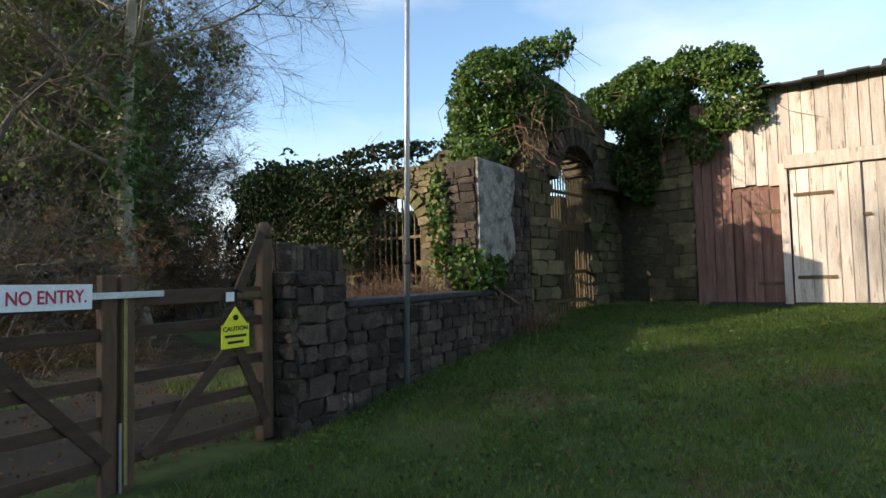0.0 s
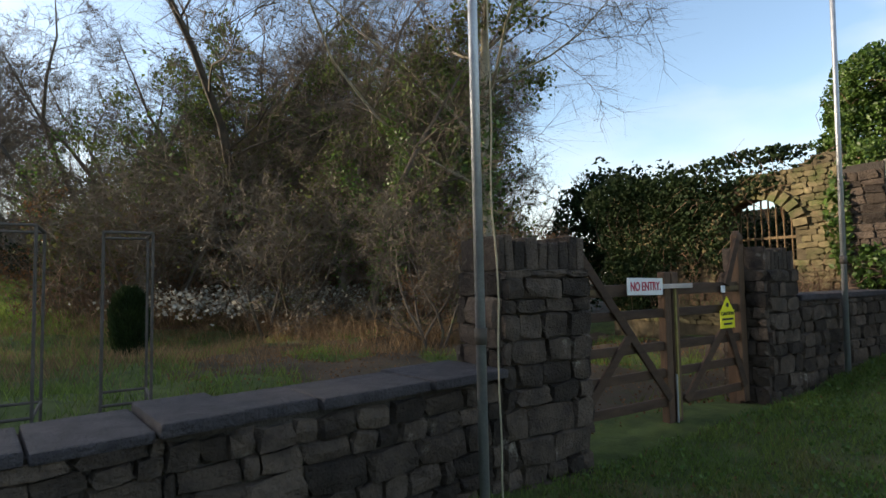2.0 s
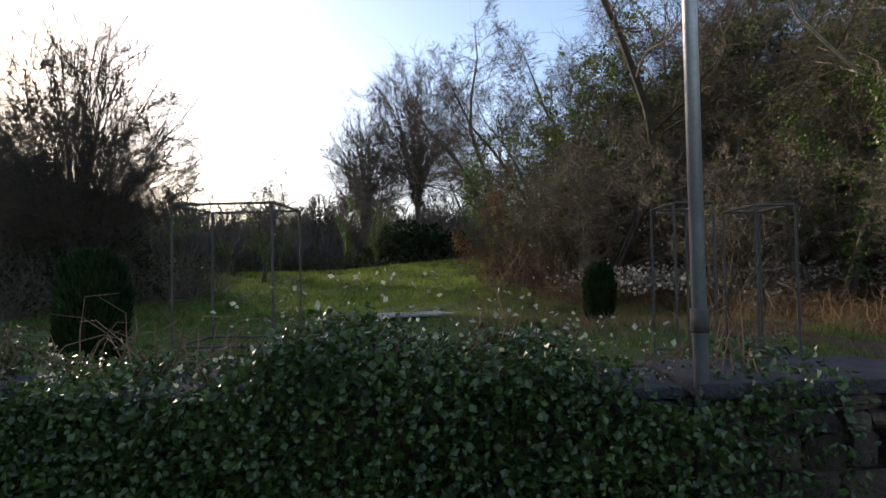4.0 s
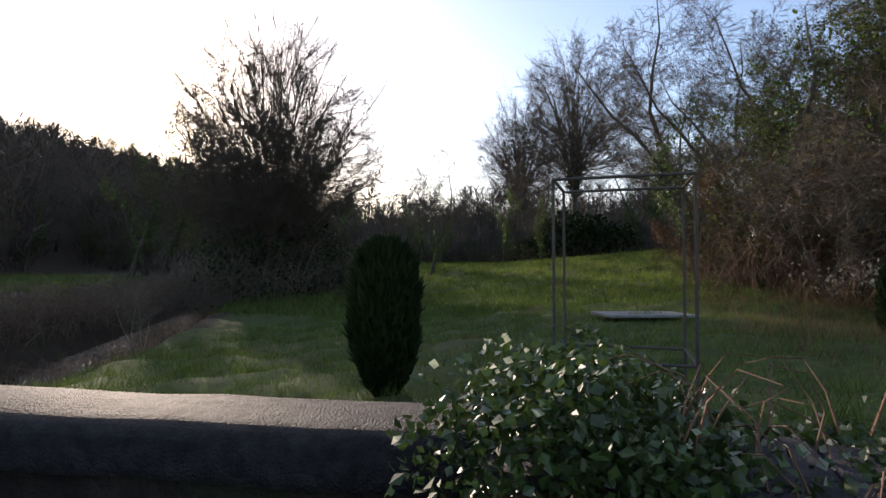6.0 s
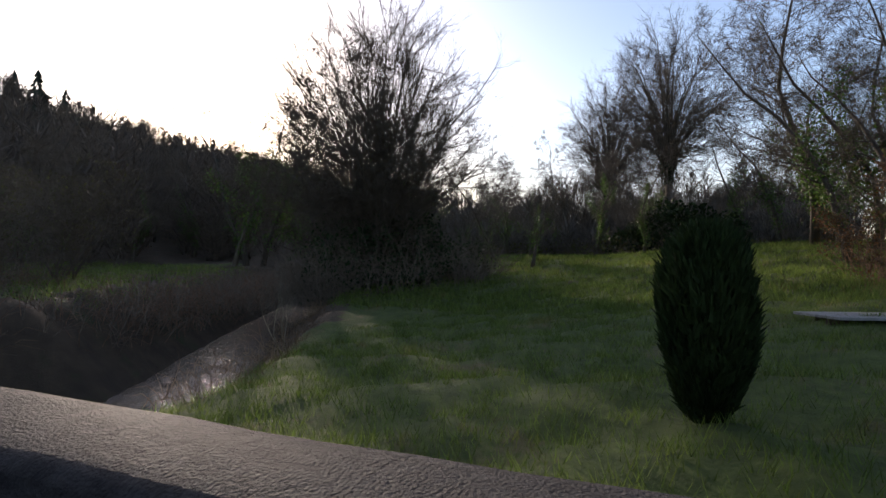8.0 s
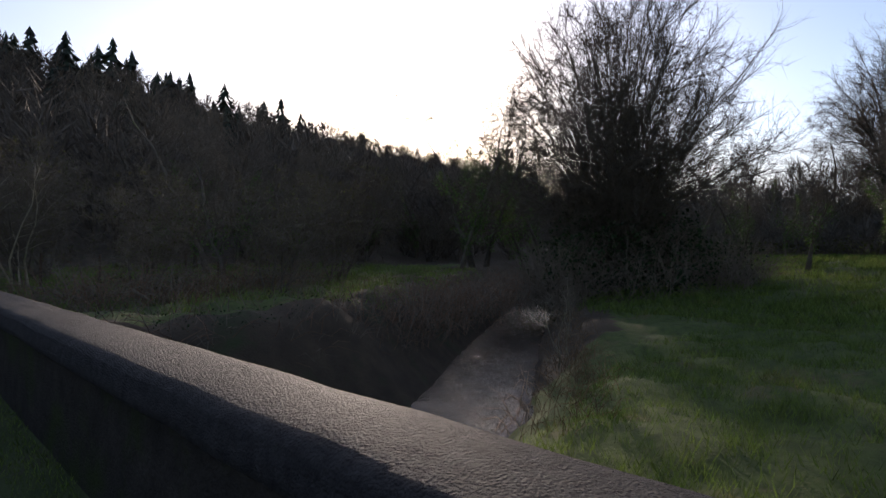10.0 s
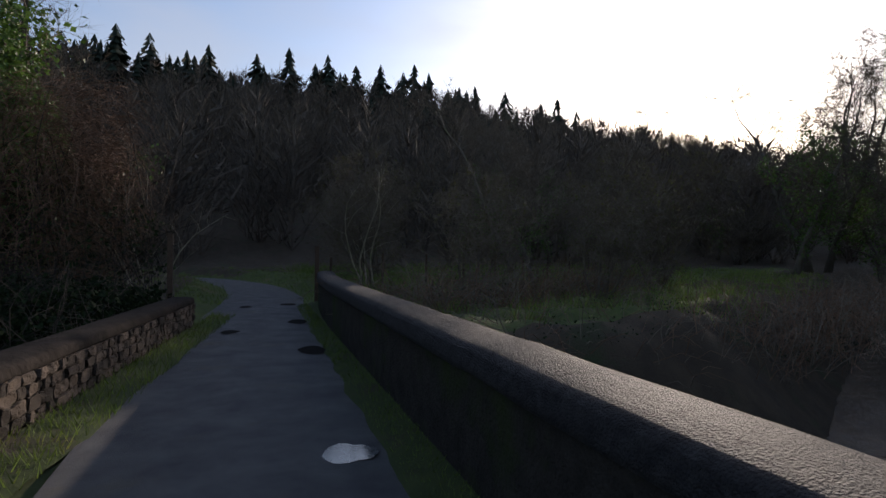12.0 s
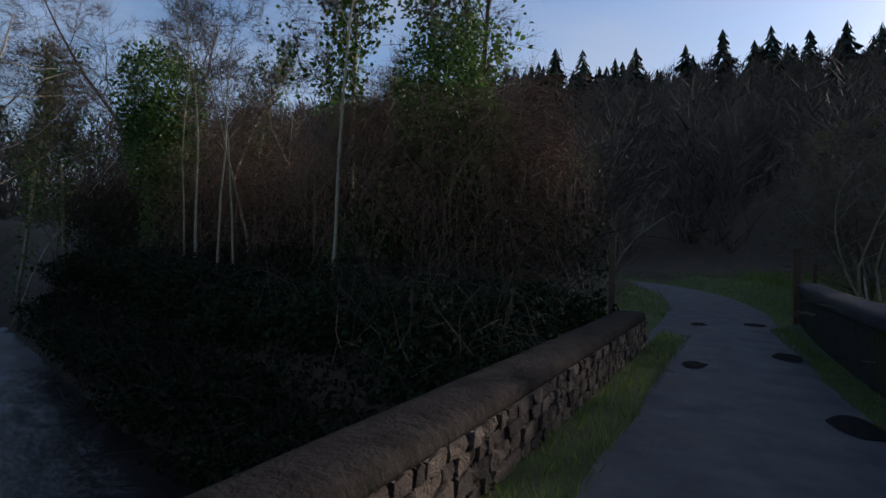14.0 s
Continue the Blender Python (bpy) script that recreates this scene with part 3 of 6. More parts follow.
def rubble(owner, start, end, z0, z1, key="stone", course=(0.08, 0.19), width=(0.1, 0.34), depth=0.12, seed=1, skip=None):
    """Courses of rough stones on a wall face from start to end (the face looks to the left of that way); z0 and z1 may be functions of the way along."""
    rng = random.Random(seed)
    a, b = Vector((*start, 0)), Vector((*end, 0))
    d = (b - a).normalized()
    length = (b - a).length
    nrm = Vector((-d.y, d.x, 0))
    turn = math.atan2(d.y, d.x)
    low = z0 if callable(z0) else (lambda s: z0)
    top = z1 if callable(z1) else (lambda s: z1)
    z = min(low(0), low(length))
    zmax = max(top(0), top(length), top(length / 2))
    while z < zmax - 0.04:
        h = min(rng.uniform(*course), zmax - z)
        s = -rng.uniform(0, 0.1)
        while s < length - 0.03:
            w = rng.uniform(*width) * (1.3 if h > 0.17 else 1)
            e = min(s + w, length)
            s0 = max(s, 0)
            mid = (s0 + e) / 2
            if e - s0 > 0.05 and low(mid) - 0.1 < z and z + h < top(mid) + 0.05 and not (skip and skip(mid, z + h / 2)):
                ob = bpy.data.objects.new("stone", rng.choice(STONE[key]))
                scene.collection.objects.link(ob)
                ob.parent = owner
                p = a + d * mid + nrm * rng.uniform(-0.022, 0.008)
                m = Matrix.Translation((p.x, p.y, z + h / 2)) @ Matrix.Rotation(turn, 4, "Z") @ Matrix.Rotation(rng.uniform(-0.09, 0.09), 4, "Y")
                m = m @ Matrix.Diagonal(((e - s0) * 0.98, depth * 0.62, h * 0.97, 1))
                ob.matrix_basis = (Matrix.Translation(-owner.location) if owner.type == "EMPTY" else Matrix()) @ m
            s = e
        z += h


def wall_body(name, outline, z0, z1, material, label, inset=0.02):
    """A wall's core: a closed plan outline from z0 to z1."""
    e = thing(name, (0, 0, 0), label, "wall", kind="structure")
    g = Geo()
    g.prism([(x, y) for x, y in outline], z0, z1, Matrix(((1, 0, 0, 0), (0, 0, 1, 0), (0, 1, 0, 0), (0, 0, 0, 1))))
    part("core", g, material, e)
    return e


# ---- bridge parapets ----
def parapet(name, inner, outer, z_top, y_range, z_low, label, arch):
    """A parapet with its spandrel below, pierced by an arch; inner and outer give x at y."""
    e = thing(name, (0, 0, 0), label, "wall", kind="structure")
    g = Geo()
    ys = np.arange(y_range[0], y_range[1] + 0.01, 0.5)
    for y in ys:
        d = (y - arch[0]) / arch[1]
        low = z_low if abs(d) >= 1 else z_low + (arch[2] - z_low) * math.sqrt(1 - d * d)
        for x in (inner(y), outer(y)):
            g.v += [(x, y, low), (x, y, z_top)]
    n = len(ys)
    for i in range(n - 1):
        k = 4 * i
        g.f += [(k, k + 1, k + 5, k + 4), (k + 2, k + 6, k + 7, k + 3), (k + 1, k + 3, k + 7, k + 5), (k, k + 4, k + 6, k + 2)]
    g.f += [(0, 2, 3, 1), (4 * n - 4, 4 * n - 3, 4 * n - 1, 4 * n - 2)]
    part("core", g, M["mosswall"], e)
    return e


def coping_stones(owner, inner, outer, z, thick, ys, over=0.04, key="coping"):
    """Round-topped coping lengths laid end to end."""
    for y0, y1 in zip(ys[:-1], ys[1:]):
        g = Geo()
        prof = []
        for i in range(11):
            a = math.pi * i / 10
            prof.append((-math.cos(a), max(0.0, math.sin(a)) ** 0.42))
        m = max(2, int((y1 - y0) / 0.25))
        for j in range(m + 1):
            y = y0 + 0.001 + (y1 - y0 - 0.002) * j / m
            a, b = inner(y) - over, outer(y) + over
            jit = 0.008 * noise.noise(Vector((y * 2.1, z, 3)))
            for u, w in [(-1, -0.25)] + prof + [(1, -0.25)]:
                x = (a + b) / 2 + (b - a) / 2 * u
                g.v.append((x + jit, y, z + thick * w + jit + 0.006 * noise.noise(Vector((x * 9, y * 5, 1)))))
        k = len(prof) + 2
        for j in range(m):
            g.f += [(j * k + i, j * k + (i + 1) % k, (j + 1) * k + (i + 1) % k, (j + 1) * k + i) for i in range(k)]
        first, last = g.v[:k], g.v[m * k:(m + 1) * k]
        g.v += first + last
        e = (m + 1) * k
        g.f += [tuple(range(e + k - 1, e - 1, -1)), tuple(e + k + i for i in range(k))]
        part("coping_stone", g, M[key], owner, smooth=True)


rin = lambda y: 2.43 + 0.024 * max(0.0, 13.2 - y) ** 2 + (0.0 if y < 27 else (y - 27) ** 2 * 0.008)
rout = lambda y: rin(y) + 0.42
right_parapet = parapet("wall_parapet_right", rin, rout, 0.80, (8.8, 34), -3.0, "stone bridge parapet with rounded pebbly coping", (22.8, 3.6, -0.9))
coping_stones(right_parapet, rin, rout, 0.79, 0.145, [8.8, 10.4, 12.3, 14.1, 16.2, 18.0, 19.9, 21.6, 23.6, 25.4, 27.3, 29.2, 31, 32.6, 34])
lin = lambda y: -0.56 + 0.09 * (y - 22.4)
lout = lambda y: lin(y) - 0.42
left_parapet = parapet("wall_parapet_left", lout, lin, 0.52, (9.0, 29.0), -3.0, "low stone bridge parapet with a worn smooth coping", (23.6, 3.8, -0.9))
coping_stones(left_parapet, lout, lin, 0.52, 0.10, [9, 11, 13.2, 15.1, 17, 19.2, 21.0, 22.7, 24.6, 26.2, 27.7, 29.0], 0.02, "worncoping")
# the deck carries the lane between the parapets, over the arch
g = Geo()
g.box((0.9, 22.9, -0.3), (3.3, 9.6, 0.5))
tagged(new("bridge_deck", g.mesh("bridge_deck", M["verge"])), "earth and stone deck of the bridge", "bridge", kind="structure")

# verges along the foot of both parapets
for nm, fx, x0, x1 in (("verge_right", rin, -0.30, 0.0), ("verge_left", lin, 0.0, 0.5)):
    v, f = [], []
    ys = np.arange(9.0, 34.0 if nm == "verge_right" else 31.0, 0.25)
    for i, y in enumerate(ys):
        for j in range(5):
            u = j / 4
            edge = u if nm == "verge_right" else 1 - u
            wob = (1 - edge) * 0.13 * noise.noise(Vector((y * 1.3, j * 0.2, x0)))
            v.append((fx(y) + x0 + (x1 - x0) * u + wob, y, -0.02 + 0.10 * edge ** 0.7 + 0.02 * noise.noise(Vector((y * 3, u * 4, 0)))))
    f = [(i * 5 + j, i * 5 + j + 1, i * 5 + j + 6, i * 5 + j + 5) for i in range(len(ys) - 1) for j in range(4)]
    ob = new(nm, arrays(nm, v, f, M["verge"]))
    ob.data.shade_smooth()
    tagged(ob, "mossy grass verge at the foot of the parapet", "verge", kind="structure")

# ---- roadside wall, gate pillars, low wall ----
WALLPTS = [(3.50, 0.45), (3.20, 2.6), (2.85, 4.8), (2.74, 7.0), (2.82, 8.8)]


def wall_x(y):
    return float(np.interp(y, [p[1] for p in WALLPTS], [p[0] for p in WALLPTS]))


outline = [(x, y) for x, y in WALLPTS] + [(x + 0.5, y) for x, y in reversed(WALLPTS)]
field_wall = wall_body("wall_roadside", outline, -0.5, 0.84, M["mortar"], "dark rubble field wall with slate-grey top")
rc = random.Random(11)
y = 0.5
while y < 8.75:
    w = min(rc.uniform(0.35, 1.0), 8.8 - y)
    g = Geo()
    ym = y + w / 2
    ang = math.atan2(wall_x(y + w) - wall_x(y), w)
    g.box((wall_x(ym) + 0.22, ym, 0.86 + rc.uniform(-0.01, 0.012)), (0.56 + rc.uniform(-0.09, 0.09), w - 0.008, 0.05 + rc.uniform(0, 0.025)),
          Matrix.Rotation(-ang, 3, "Z") @ Matrix.Rotation(rc.uniform(-0.03, 0.03), 3, "Y"))
    part("coping_slab", g, M["slate"], field_wall, bevel=0.015)
    y += w


def pillar(name, x0, x1, y0, y1, z0, top, label, seed):
    e = thing(name, (0, 0, 0), label, "gate pillar", "gate pillars")
    g = Geo().box(((x0 + x1) / 2, (y0 + y1) / 2, (z0 + top - 0.2) / 2), (x1 - x0 - 0.04, y1 - y0 - 0.04, top - 0.2 - z0))
    part("core", g, M["mortar"], e)
    for i, (a, b) in enumerate((((x0, y0), (x0, y1)), ((x0, y1), (x1, y1)), ((x1, y0), (x0, y0)), ((x1, y1), (x1, y0)))):
        rubble(e, a, b, z0, top - 0.22, course=(0.09, 0.22), width=(0.13, 0.36), depth=0.14, seed=seed + i)
    rng = random.Random(seed)
    yy = y0
    while yy < y1 - 0.02:
        w = min(rng.uniform(0.07, 0.14), y1 - yy)
        h = rng.uniform(0.2, 0.27)
        for k in range(2):
            g = Geo().box((x0 + (x1 - x0) * (0.25 + 0.5 * k), yy + w / 2, top - 0.22 + h / 2), ((x1 - x0) * 0.47, w * 0.9, h),
                          Matrix.Rotation(rng.uniform(-0.08, 0.08), 3, "X"))
            part("cock_stone", g, M["stone"], e, bevel=0.012)
        yy += w
    return e


pillar("gate_pillar", 3.45, 3.95, -0.36, 0.48, -0.05, 1.79, "square rubble gate pillar topped with upright stones", 21)
pillar("gate_pillar", 3.62, 4.12, -3.92, -3.30, 0.0, 1.78, "square rubble gate pillar with mossy edge, upright stones on top", 31)
low_wall = wall_body("wall_low", [(3.60, -3.9), (3.60, -7.0), (4.0, -7.0), (4.0, -3.9)], -0.2, 1.20, M["mortar"], "low dark rubble wall beside the gate")
g = Geo().box((3.8, -5.45, 1.235), (0.48, 3.05, 0.07))
part("coping_slab", g, M["slate"], low_wall, bevel=0.02)

# ---- ruined walls, gateway and barn ----
ruin = wall_body("wall_ruin_lit", [(4.0, -7.75), (9.6, -7.75), (9.6, -8.25), (4.0, -8.25)], 0.0, 1.0, M["mortar_warm"], "tall ochre rubble wall of a roofless ruin, mossy")


def ruin_top(s):
    return 3.42 + 0.22 * math.sin(s * 1.7) * 0.6 + 0.1 * math.sin(s * 4.3)


AX0, AX1, AZ0, AZS = 5.35, 6.85, 1.1, 2.35      # arched opening: x from, to, sill, springing


def arch_hole(s, z):
    x = 9.6 - s
    if not AX0 < x < AX1:
        return False
    c, r = (AX0 + AX1) / 2, (AX1 - AX0) / 2
    return AZ0 < z < AZS + 0.62 * math.sqrt(max(0, 1 - ((x - c) / r) ** 2))


g = Geo()
xs = np.arange(4.0, 9.61, 0.1)
for x0, x1 in zip(xs[:-1], xs[1:]):
    xm = (x0 + x1) / 2
    t = ruin_top(9.6 - xm) - 0.03
    if AX0 < xm < AX1:
        c, r = (AX0 + AX1) / 2, (AX1 - AX0) / 2
        zt = AZS + 0.62 * math.sqrt(max(0, 1 - ((xm - c) / r) ** 2))
        g.box((xm, -8.0, (zt + t) / 2), (x1 - x0, 0.46, t - zt)).box((xm, -8.0, 1.05), (x1 - x0, 0.46, 0.1))
    else:
        g.box((xm, -8.0, (1.0 + t) / 2), (x1 - x0, 0.46, t - 1.0))
part("upper_core", g, M["mortar_warm"], ruin)
rubble(ruin, (9.6, -7.75), (4.0, -7.75), 0.5, ruin_top, "stone_warm", (0.06, 0.14), (0.12, 0.36), 0.12, 41, arch_hole)
for i in range(13):
    c, r = (AX0 + AX1) / 2, (AX1 - AX0) / 2
    a = math.pi * (i + 0.5) / 13
    g = Geo().box((c + (r + 0.09) * math.cos(a), -7.72, AZS + 0.70 * math.sin(a)), (0.24, 0.16, 0.14), Matrix.Rotation(-a, 3, "Y"))
    part("arch_stone", g, M["stone_warm"], ruin, bevel=0.012)
rear = wall_body("wall_ruin_rear", [(4.3, -11.6), (10.2, -11.6), (10.2, -12.0), (4.3, -12.0)], 0.0, 3.2, M["mortar_warm"], "plain rear wall of the roofless ruin")
grille = thing("window_grille", (6.1, -8.0, AZ0), "rusty iron bars in an arched ruin opening", "grille")
for i in range(11):
    x = AX0 + 0.07 + (AX1 - AX0 - 0.14) * i / 10
    zt = AZS + 0.62 * math.sqrt(max(0, 1 - ((x - 6.1) / 0.75) ** 2))
    part("bar", Geo().tube([(x, -7.98, AZ0), (x, -7.98, zt + 0.02)], [0.017, 0.017], 6), M["iron"], grille)
for z in (1.3, 2.2):
    part("cross_bar", Geo().beam((AX0, -7.98, z), (AX1, -7.98, z), 0.02, 0.05), M["iron"], grille)

butt = wall_body("wall_buttress", [(3.62, -6.55), (3.62, -8.3), (4.15, -8.3), (4.15, -6.55)], 0.0, 3.1, M["mortar"], "stone buttress with flaking white lime render")
rubble(butt, (3.62, -8.3), (3.62, -6.55), 0.3, 3.0, seed=43, depth=0.1, skip=lambda u, z: 0.75 < u and z > 1.55)
rubble(butt, (3.62, -6.55), (4.15, -6.55), 0.5, 3.0, seed=44, depth=0.1)
g = Geo()
rr = random.Random(3)
edge = [(-6.56 + rr.uniform(-0.04, 0.02), z) for z in (1.62, 1.9, 2.3, 2.7, 3.12)] + [(-7.62 + rr.uniform(-0.12, 0.1), z) for z in (3.12, 2.8, 2.4, 2.1, 1.8)] + [(-7.35, 1.62), (-7.2, 1.75), (-7.05, 1.6), (-6.85, 1.8), (-6.7, 1.62)]
g.prism(edge, 3.575, 3.625, Matrix(((0, 1, 0, 0), (1, 0, 0, 0), (0, 0, 1, 0), (0, 0, 0, 1))))
part("render_coat", g, M["render"], butt, "flaking white lime render")

# gateway wall: from the buttress to the pier, with an arched opening
GA, GB = Vector((3.62, -8.3, 0)), Vector((3.05, -12.2, 0))
gd = (GB - GA).normalized()
gn = Vector((gd.y, -gd.x, 0))
if gn.x > 0:
    gn = -gn
glen = (GB - GA).length
S0, S1, GZS, GRISE = 0.85, 2.4, 3.15, 0.72


def gate_top(s):
    return 4.75 + 0.25 * math.sin(s * 1.1 + 0.5) - 0.10 * s * (s > 2.4)


def arch_z(s):
    c, r = (S0 + S1) / 2, (S1 - S0) / 2
    return GZS + GRISE * math.sqrt(max(0, 1 - ((s - c) / r) ** 2))


gateway = thing("wall_gateway", (0, 0, 0), "ruined stone gateway wall with a round arch", "wall", kind="structure")
g = Geo()
turn = gd.to_track_quat("X", "Z").to_matrix()
ss = np.arange(0, glen + 0.01, 0.1)
for s0, s1 in zip(ss[:-1], ss[1:]):
    sm = (s0 + s1) / 2
    lo = arch_z(sm) if S0 < sm < S1 else 0.3
    t = gate_top(sm)
    p = GA + gd * sm - gn * 0.32
    g.box((p.x, p.y, (lo + t) / 2), (0.1, 0.56, t - lo), turn)
part("core", g, M["mortar_warm"], gateway)
skip = lambda s, z: S0 - 0.02 < s < S1 + 0.02 and z < arch_z(s) + 0.2
flip = lambda s, z: skip(glen - s, z)
rubble(gateway, (GB.x, GB.y), (GA.x, GA.y), 0.6, lambda s: gate_top(glen - s), "stone_warm", seed=51, course=(0.14, 0.26), width=(0.2, 0.5), skip=flip)
for i in range(15):
    c, r = (S0 + S1) / 2, (S1 - S0) / 2
    a = math.pi * (i + 0.5) / 15
    p = GA + gd * (c + (r + 0.14) * math.cos(a)) + gn * 0.02
    g = Geo().box((p.x, p.y, GZS + (GRISE + 0.14) * math.sin(a)), (0.34, 0.2, 0.17), turn @ Matrix.Rotation(-a, 3, "Y"))
    part("arch_stone", g, M["stone"], gateway, bevel=0.015)
p = GA + gd * 2.9 + gn * 0.05
part("impost", Geo().box((p.x, p.y, GZS + 0.02), (1.15, 0.34, 0.13), turn), M["stone"], gateway, bevel=0.02)
bars = thing("iron_gate", tuple(GA + gd * 1.65 - gn * 0.25 + Vector((0, 0, 0.7))), "tall rusty barred iron gate under the arch, closed", "gate")
for i in range(15):
    s = S0 + 0.06 + (S1 - S0 - 0.12) * i / 14
    p = GA + gd * s - gn * 0.22
    part("bar", Geo().tube([(p.x, p.y, 0.72), (p.x, p.y, min(arch_z(s), 3.35))], [0.016, 0.016], 6), M["iron"], bars)
for z in (0.95, 1.5, 2.35, 3.0):
    a, b = GA + gd * S0 - gn * 0.22, GA + gd * S1 - gn * 0.22
    part("rail", Geo().beam((a.x, a.y, z), (b.x, b.y, z), 0.03, 0.06 if z != 2.35 else 0.12), M["iron"], bars)
# wall that joins the gateway to the barn
link = wall_body("wall_link", [(3.5, -12.2), (3.05, -11.9), (1.5, -11.0), (1.5, -11.7), (3.2, -12.6)], 0.3, 4.2, M["mortar_warm"], "dark overgrown stone wall between gateway and barn")
rubble(link, (1.5, -11.0), (3.05, -11.95), 0.7, 4.1, "stone_warm", seed=61, course=(0.14, 0.26), width=(0.2, 0.5))

# barn
barn = thing("barn", (-2, -13, 0.8), "weathered timber barn, pale boards and dark roof edge", "barn")
BY = -11.0
g = Geo().box((-2.25, -13.6, 2.6), (7.4, 5.0, 3.9))
part("wall", g, M["barnred"], barn, "board-clad walls")
rb = random.Random(8)


def boards(owner, x0, x1, z0, z1, material, y, w=(0.14, 0.2), name="board", ragged=0.03):
    x = x0
    while x < x1 - 0.02:
        ww = min(rb.uniform(*w), x1 - x)
        lo = z0 + rb.uniform(-ragged, ragged)
        g = Geo().box((x + ww / 2, y + rb.uniform(-0.004, 0.006), (lo + z1) / 2), (ww - rb.uniform(0.006, 0.014), 0.028, z1 - lo), Matrix.Rotation(rb.uniform(-0.004, 0.004), 3, "Y"))
        part(name, g, material, owner)
        x += ww


boards(barn, 0.86, 1.5, 0.75, 4.55, M["barnred"], BY - 0.07)
boards(barn, -6.0, 0.86, 2.92, 4.6, M["barn"], BY - 0.06)
small = part("side_door", Geo().box((0.46, BY - 0.085, 1.85), (0.78, 0.02, 2.0)), M["barnred"], barn, "narrow faded red plank door")
boards(small, 0.08, 0.84, 0.85, 2.84, M["barnred"], BY - 0.05, name="plank")
for z in (1.2, 2.45):
    part("hinge", Geo().box((0.3, BY - 0.025, z), (0.42, 0.012, 0.06)), M["iron"], small)
door = part("barn_door", Geo().box((-1.5, BY - 0.06, 2.0), (2.9, 0.02, 2.3)), M["barn"], barn, "large pale plank double door")
boards(door, -2.95, -0.02, 0.86, 3.14, M["barn"], BY - 0.025, name="plank")
for z in (1.3, 2.7):
    part("hinge", Geo().box((-0.35, BY + 0.0, z), (0.55, 0.012, 0.06)), M["iron"], door)
part("latch", Geo().box((-1.03, BY + 0.01, 2.3), (0.16, 0.03, 0.05)), M["iron"], door)
part("door_edge", Geo().box((-0.95, BY + 0.012, 2.1), (0.09, 0.03, 2.4)), M["barn"], door, bevel=0.005)
part("door_post", Geo().box((0.06, BY - 0.01, 2.05), (0.12, 0.09, 2.4)), M["barn"], barn, bevel=0.01)
part("lintel", Geo().box((-2.0, BY + 0.02, 3.27), (4.1, 0.1, 0.23)), M["barn"], barn, "thick grey timber lintel", bevel=0.012)
part("sill", Geo().box((-2.3, BY - 0.06, 0.78), (7.2, 0.14, 0.2)), M["mortar"], barn)
g = Geo()
for i in range(24):
    x = 0.62 - i * 0.3
    g.box((x - 0.15, -13.5, 4.72 + 0.02 * (i % 2)), (0.3, 5.5, 0.03), Matrix.Rotation(radians(-3), 3, "X"))
part("roof", g, M["roof"], barn, "dark corrugated roof edge")
for i in range(8):
    part("rafter_end", Geo().box((0.3 - i * 0.85, BY + 0.03, 4.66), (0.09, 0.24, 0.1)), M["roof"], barn)

# ---- wooden gate with its signs ----
GXP = 3.86
gate = thing("field_gate", (GXP, -1.9, 0.06), "dark stained double five-bar timber field gate, closed", "gate")
RAILS = (1.38, 1.15, 0.83, 0.57, 0.29)


def leaf_of_gate(name, y0, y1, label):
    """One leaf from the hinge at y0 to the meeting stile at y1."""
    heel = part(name, Geo().box((GXP, y0, 1.0), (0.09, 0.11, 1.75)), M["gatepost"], gate, label, bevel=0.012)
    s = 1 if y1 > y0 else -1
    for z in RAILS:
        part("rail", Geo().beam((GXP, y0 + s * 0.05, z), (GXP, y1 - s * 0.03, z + (0.0 if z > 1 else 0.0)), 0.035, 0.11 if z == 1.38 else 0.085), M["gatewood"], heel, bevel=0.008)
    part("meeting_stile", Geo().box((GXP, y1, 0.80), (0.085, 0.095, 1.5)), M["gatepost"], heel, bevel=0.012)
    return heel


la = leaf_of_gate("left_leaf", -0.55, -1.87, "wide leaf with a raised curved heel")
lb = leaf_of_gate("right_leaf", -3.17, -1.99, "narrow leaf with a raised heel")
part("heel_top", Geo().tube([(GXP, -3.17, 1.85), (GXP, -3.17, 1.94), (GXP, -3.17, 2.0)], [0.06, 0.065, 0.03], 8), M["gatepost"], lb, smooth=True)
for owner, a, b in ((la, (-0.6, 1.8), (-1.86, 0.32)), (la, (-0.6, 0.25), (-1.32, 0.98)), (lb, (-3.12, 1.9), (-2.88, 1.40)), (lb, (-2.85, 1.0), (-2.1, 0.27)), (lb, (-2.85, 1.0), (-3.15, 0.3))):
    part("brace", Geo().beam((GXP - 0.035, a[0], a[1]), (GXP - 0.035, b[0], b[1]), 0.03, 0.085), M["gatewood"], owner, bevel=0.008)
part("edge_strip", Geo().box((GXP - 0.05, -1.965, 0.78), (0.02, 0.024, 1.3)), M["strip"], gate, "yellowish lichened edge strip on the stile")
part("latch_bar", Geo().box((GXP - 0.062, -1.98, 1.41), (0.02, 0.50, 0.045)), M["steel"], gate, "grey galvanised latch bar", bevel=0.004)
part("drop_bolt", Geo().tube([(GXP - 0.06, -1.93, 0.06), (GXP - 0.06, -1.93, 0.55)], [0.011, 0.011], 8), M["steel"], gate)
for y in (-0.7, -3.05):
    part("hinge_band", Geo().box((GXP - 0.028, y, 1.37), (0.012, 0.36, 0.05)), M["iron"], gate)
for nm, y in (("gate_post", -0.44), ("gate_post", -3.26)):
    e = tagged(new(nm, Geo().box((3.98, y, 0.72), (0.13, 0.11, 1.5)).mesh(nm, M["gatepost"], bevel=0.012)), "red-brown timber hanging post beside the gate", "gate post")


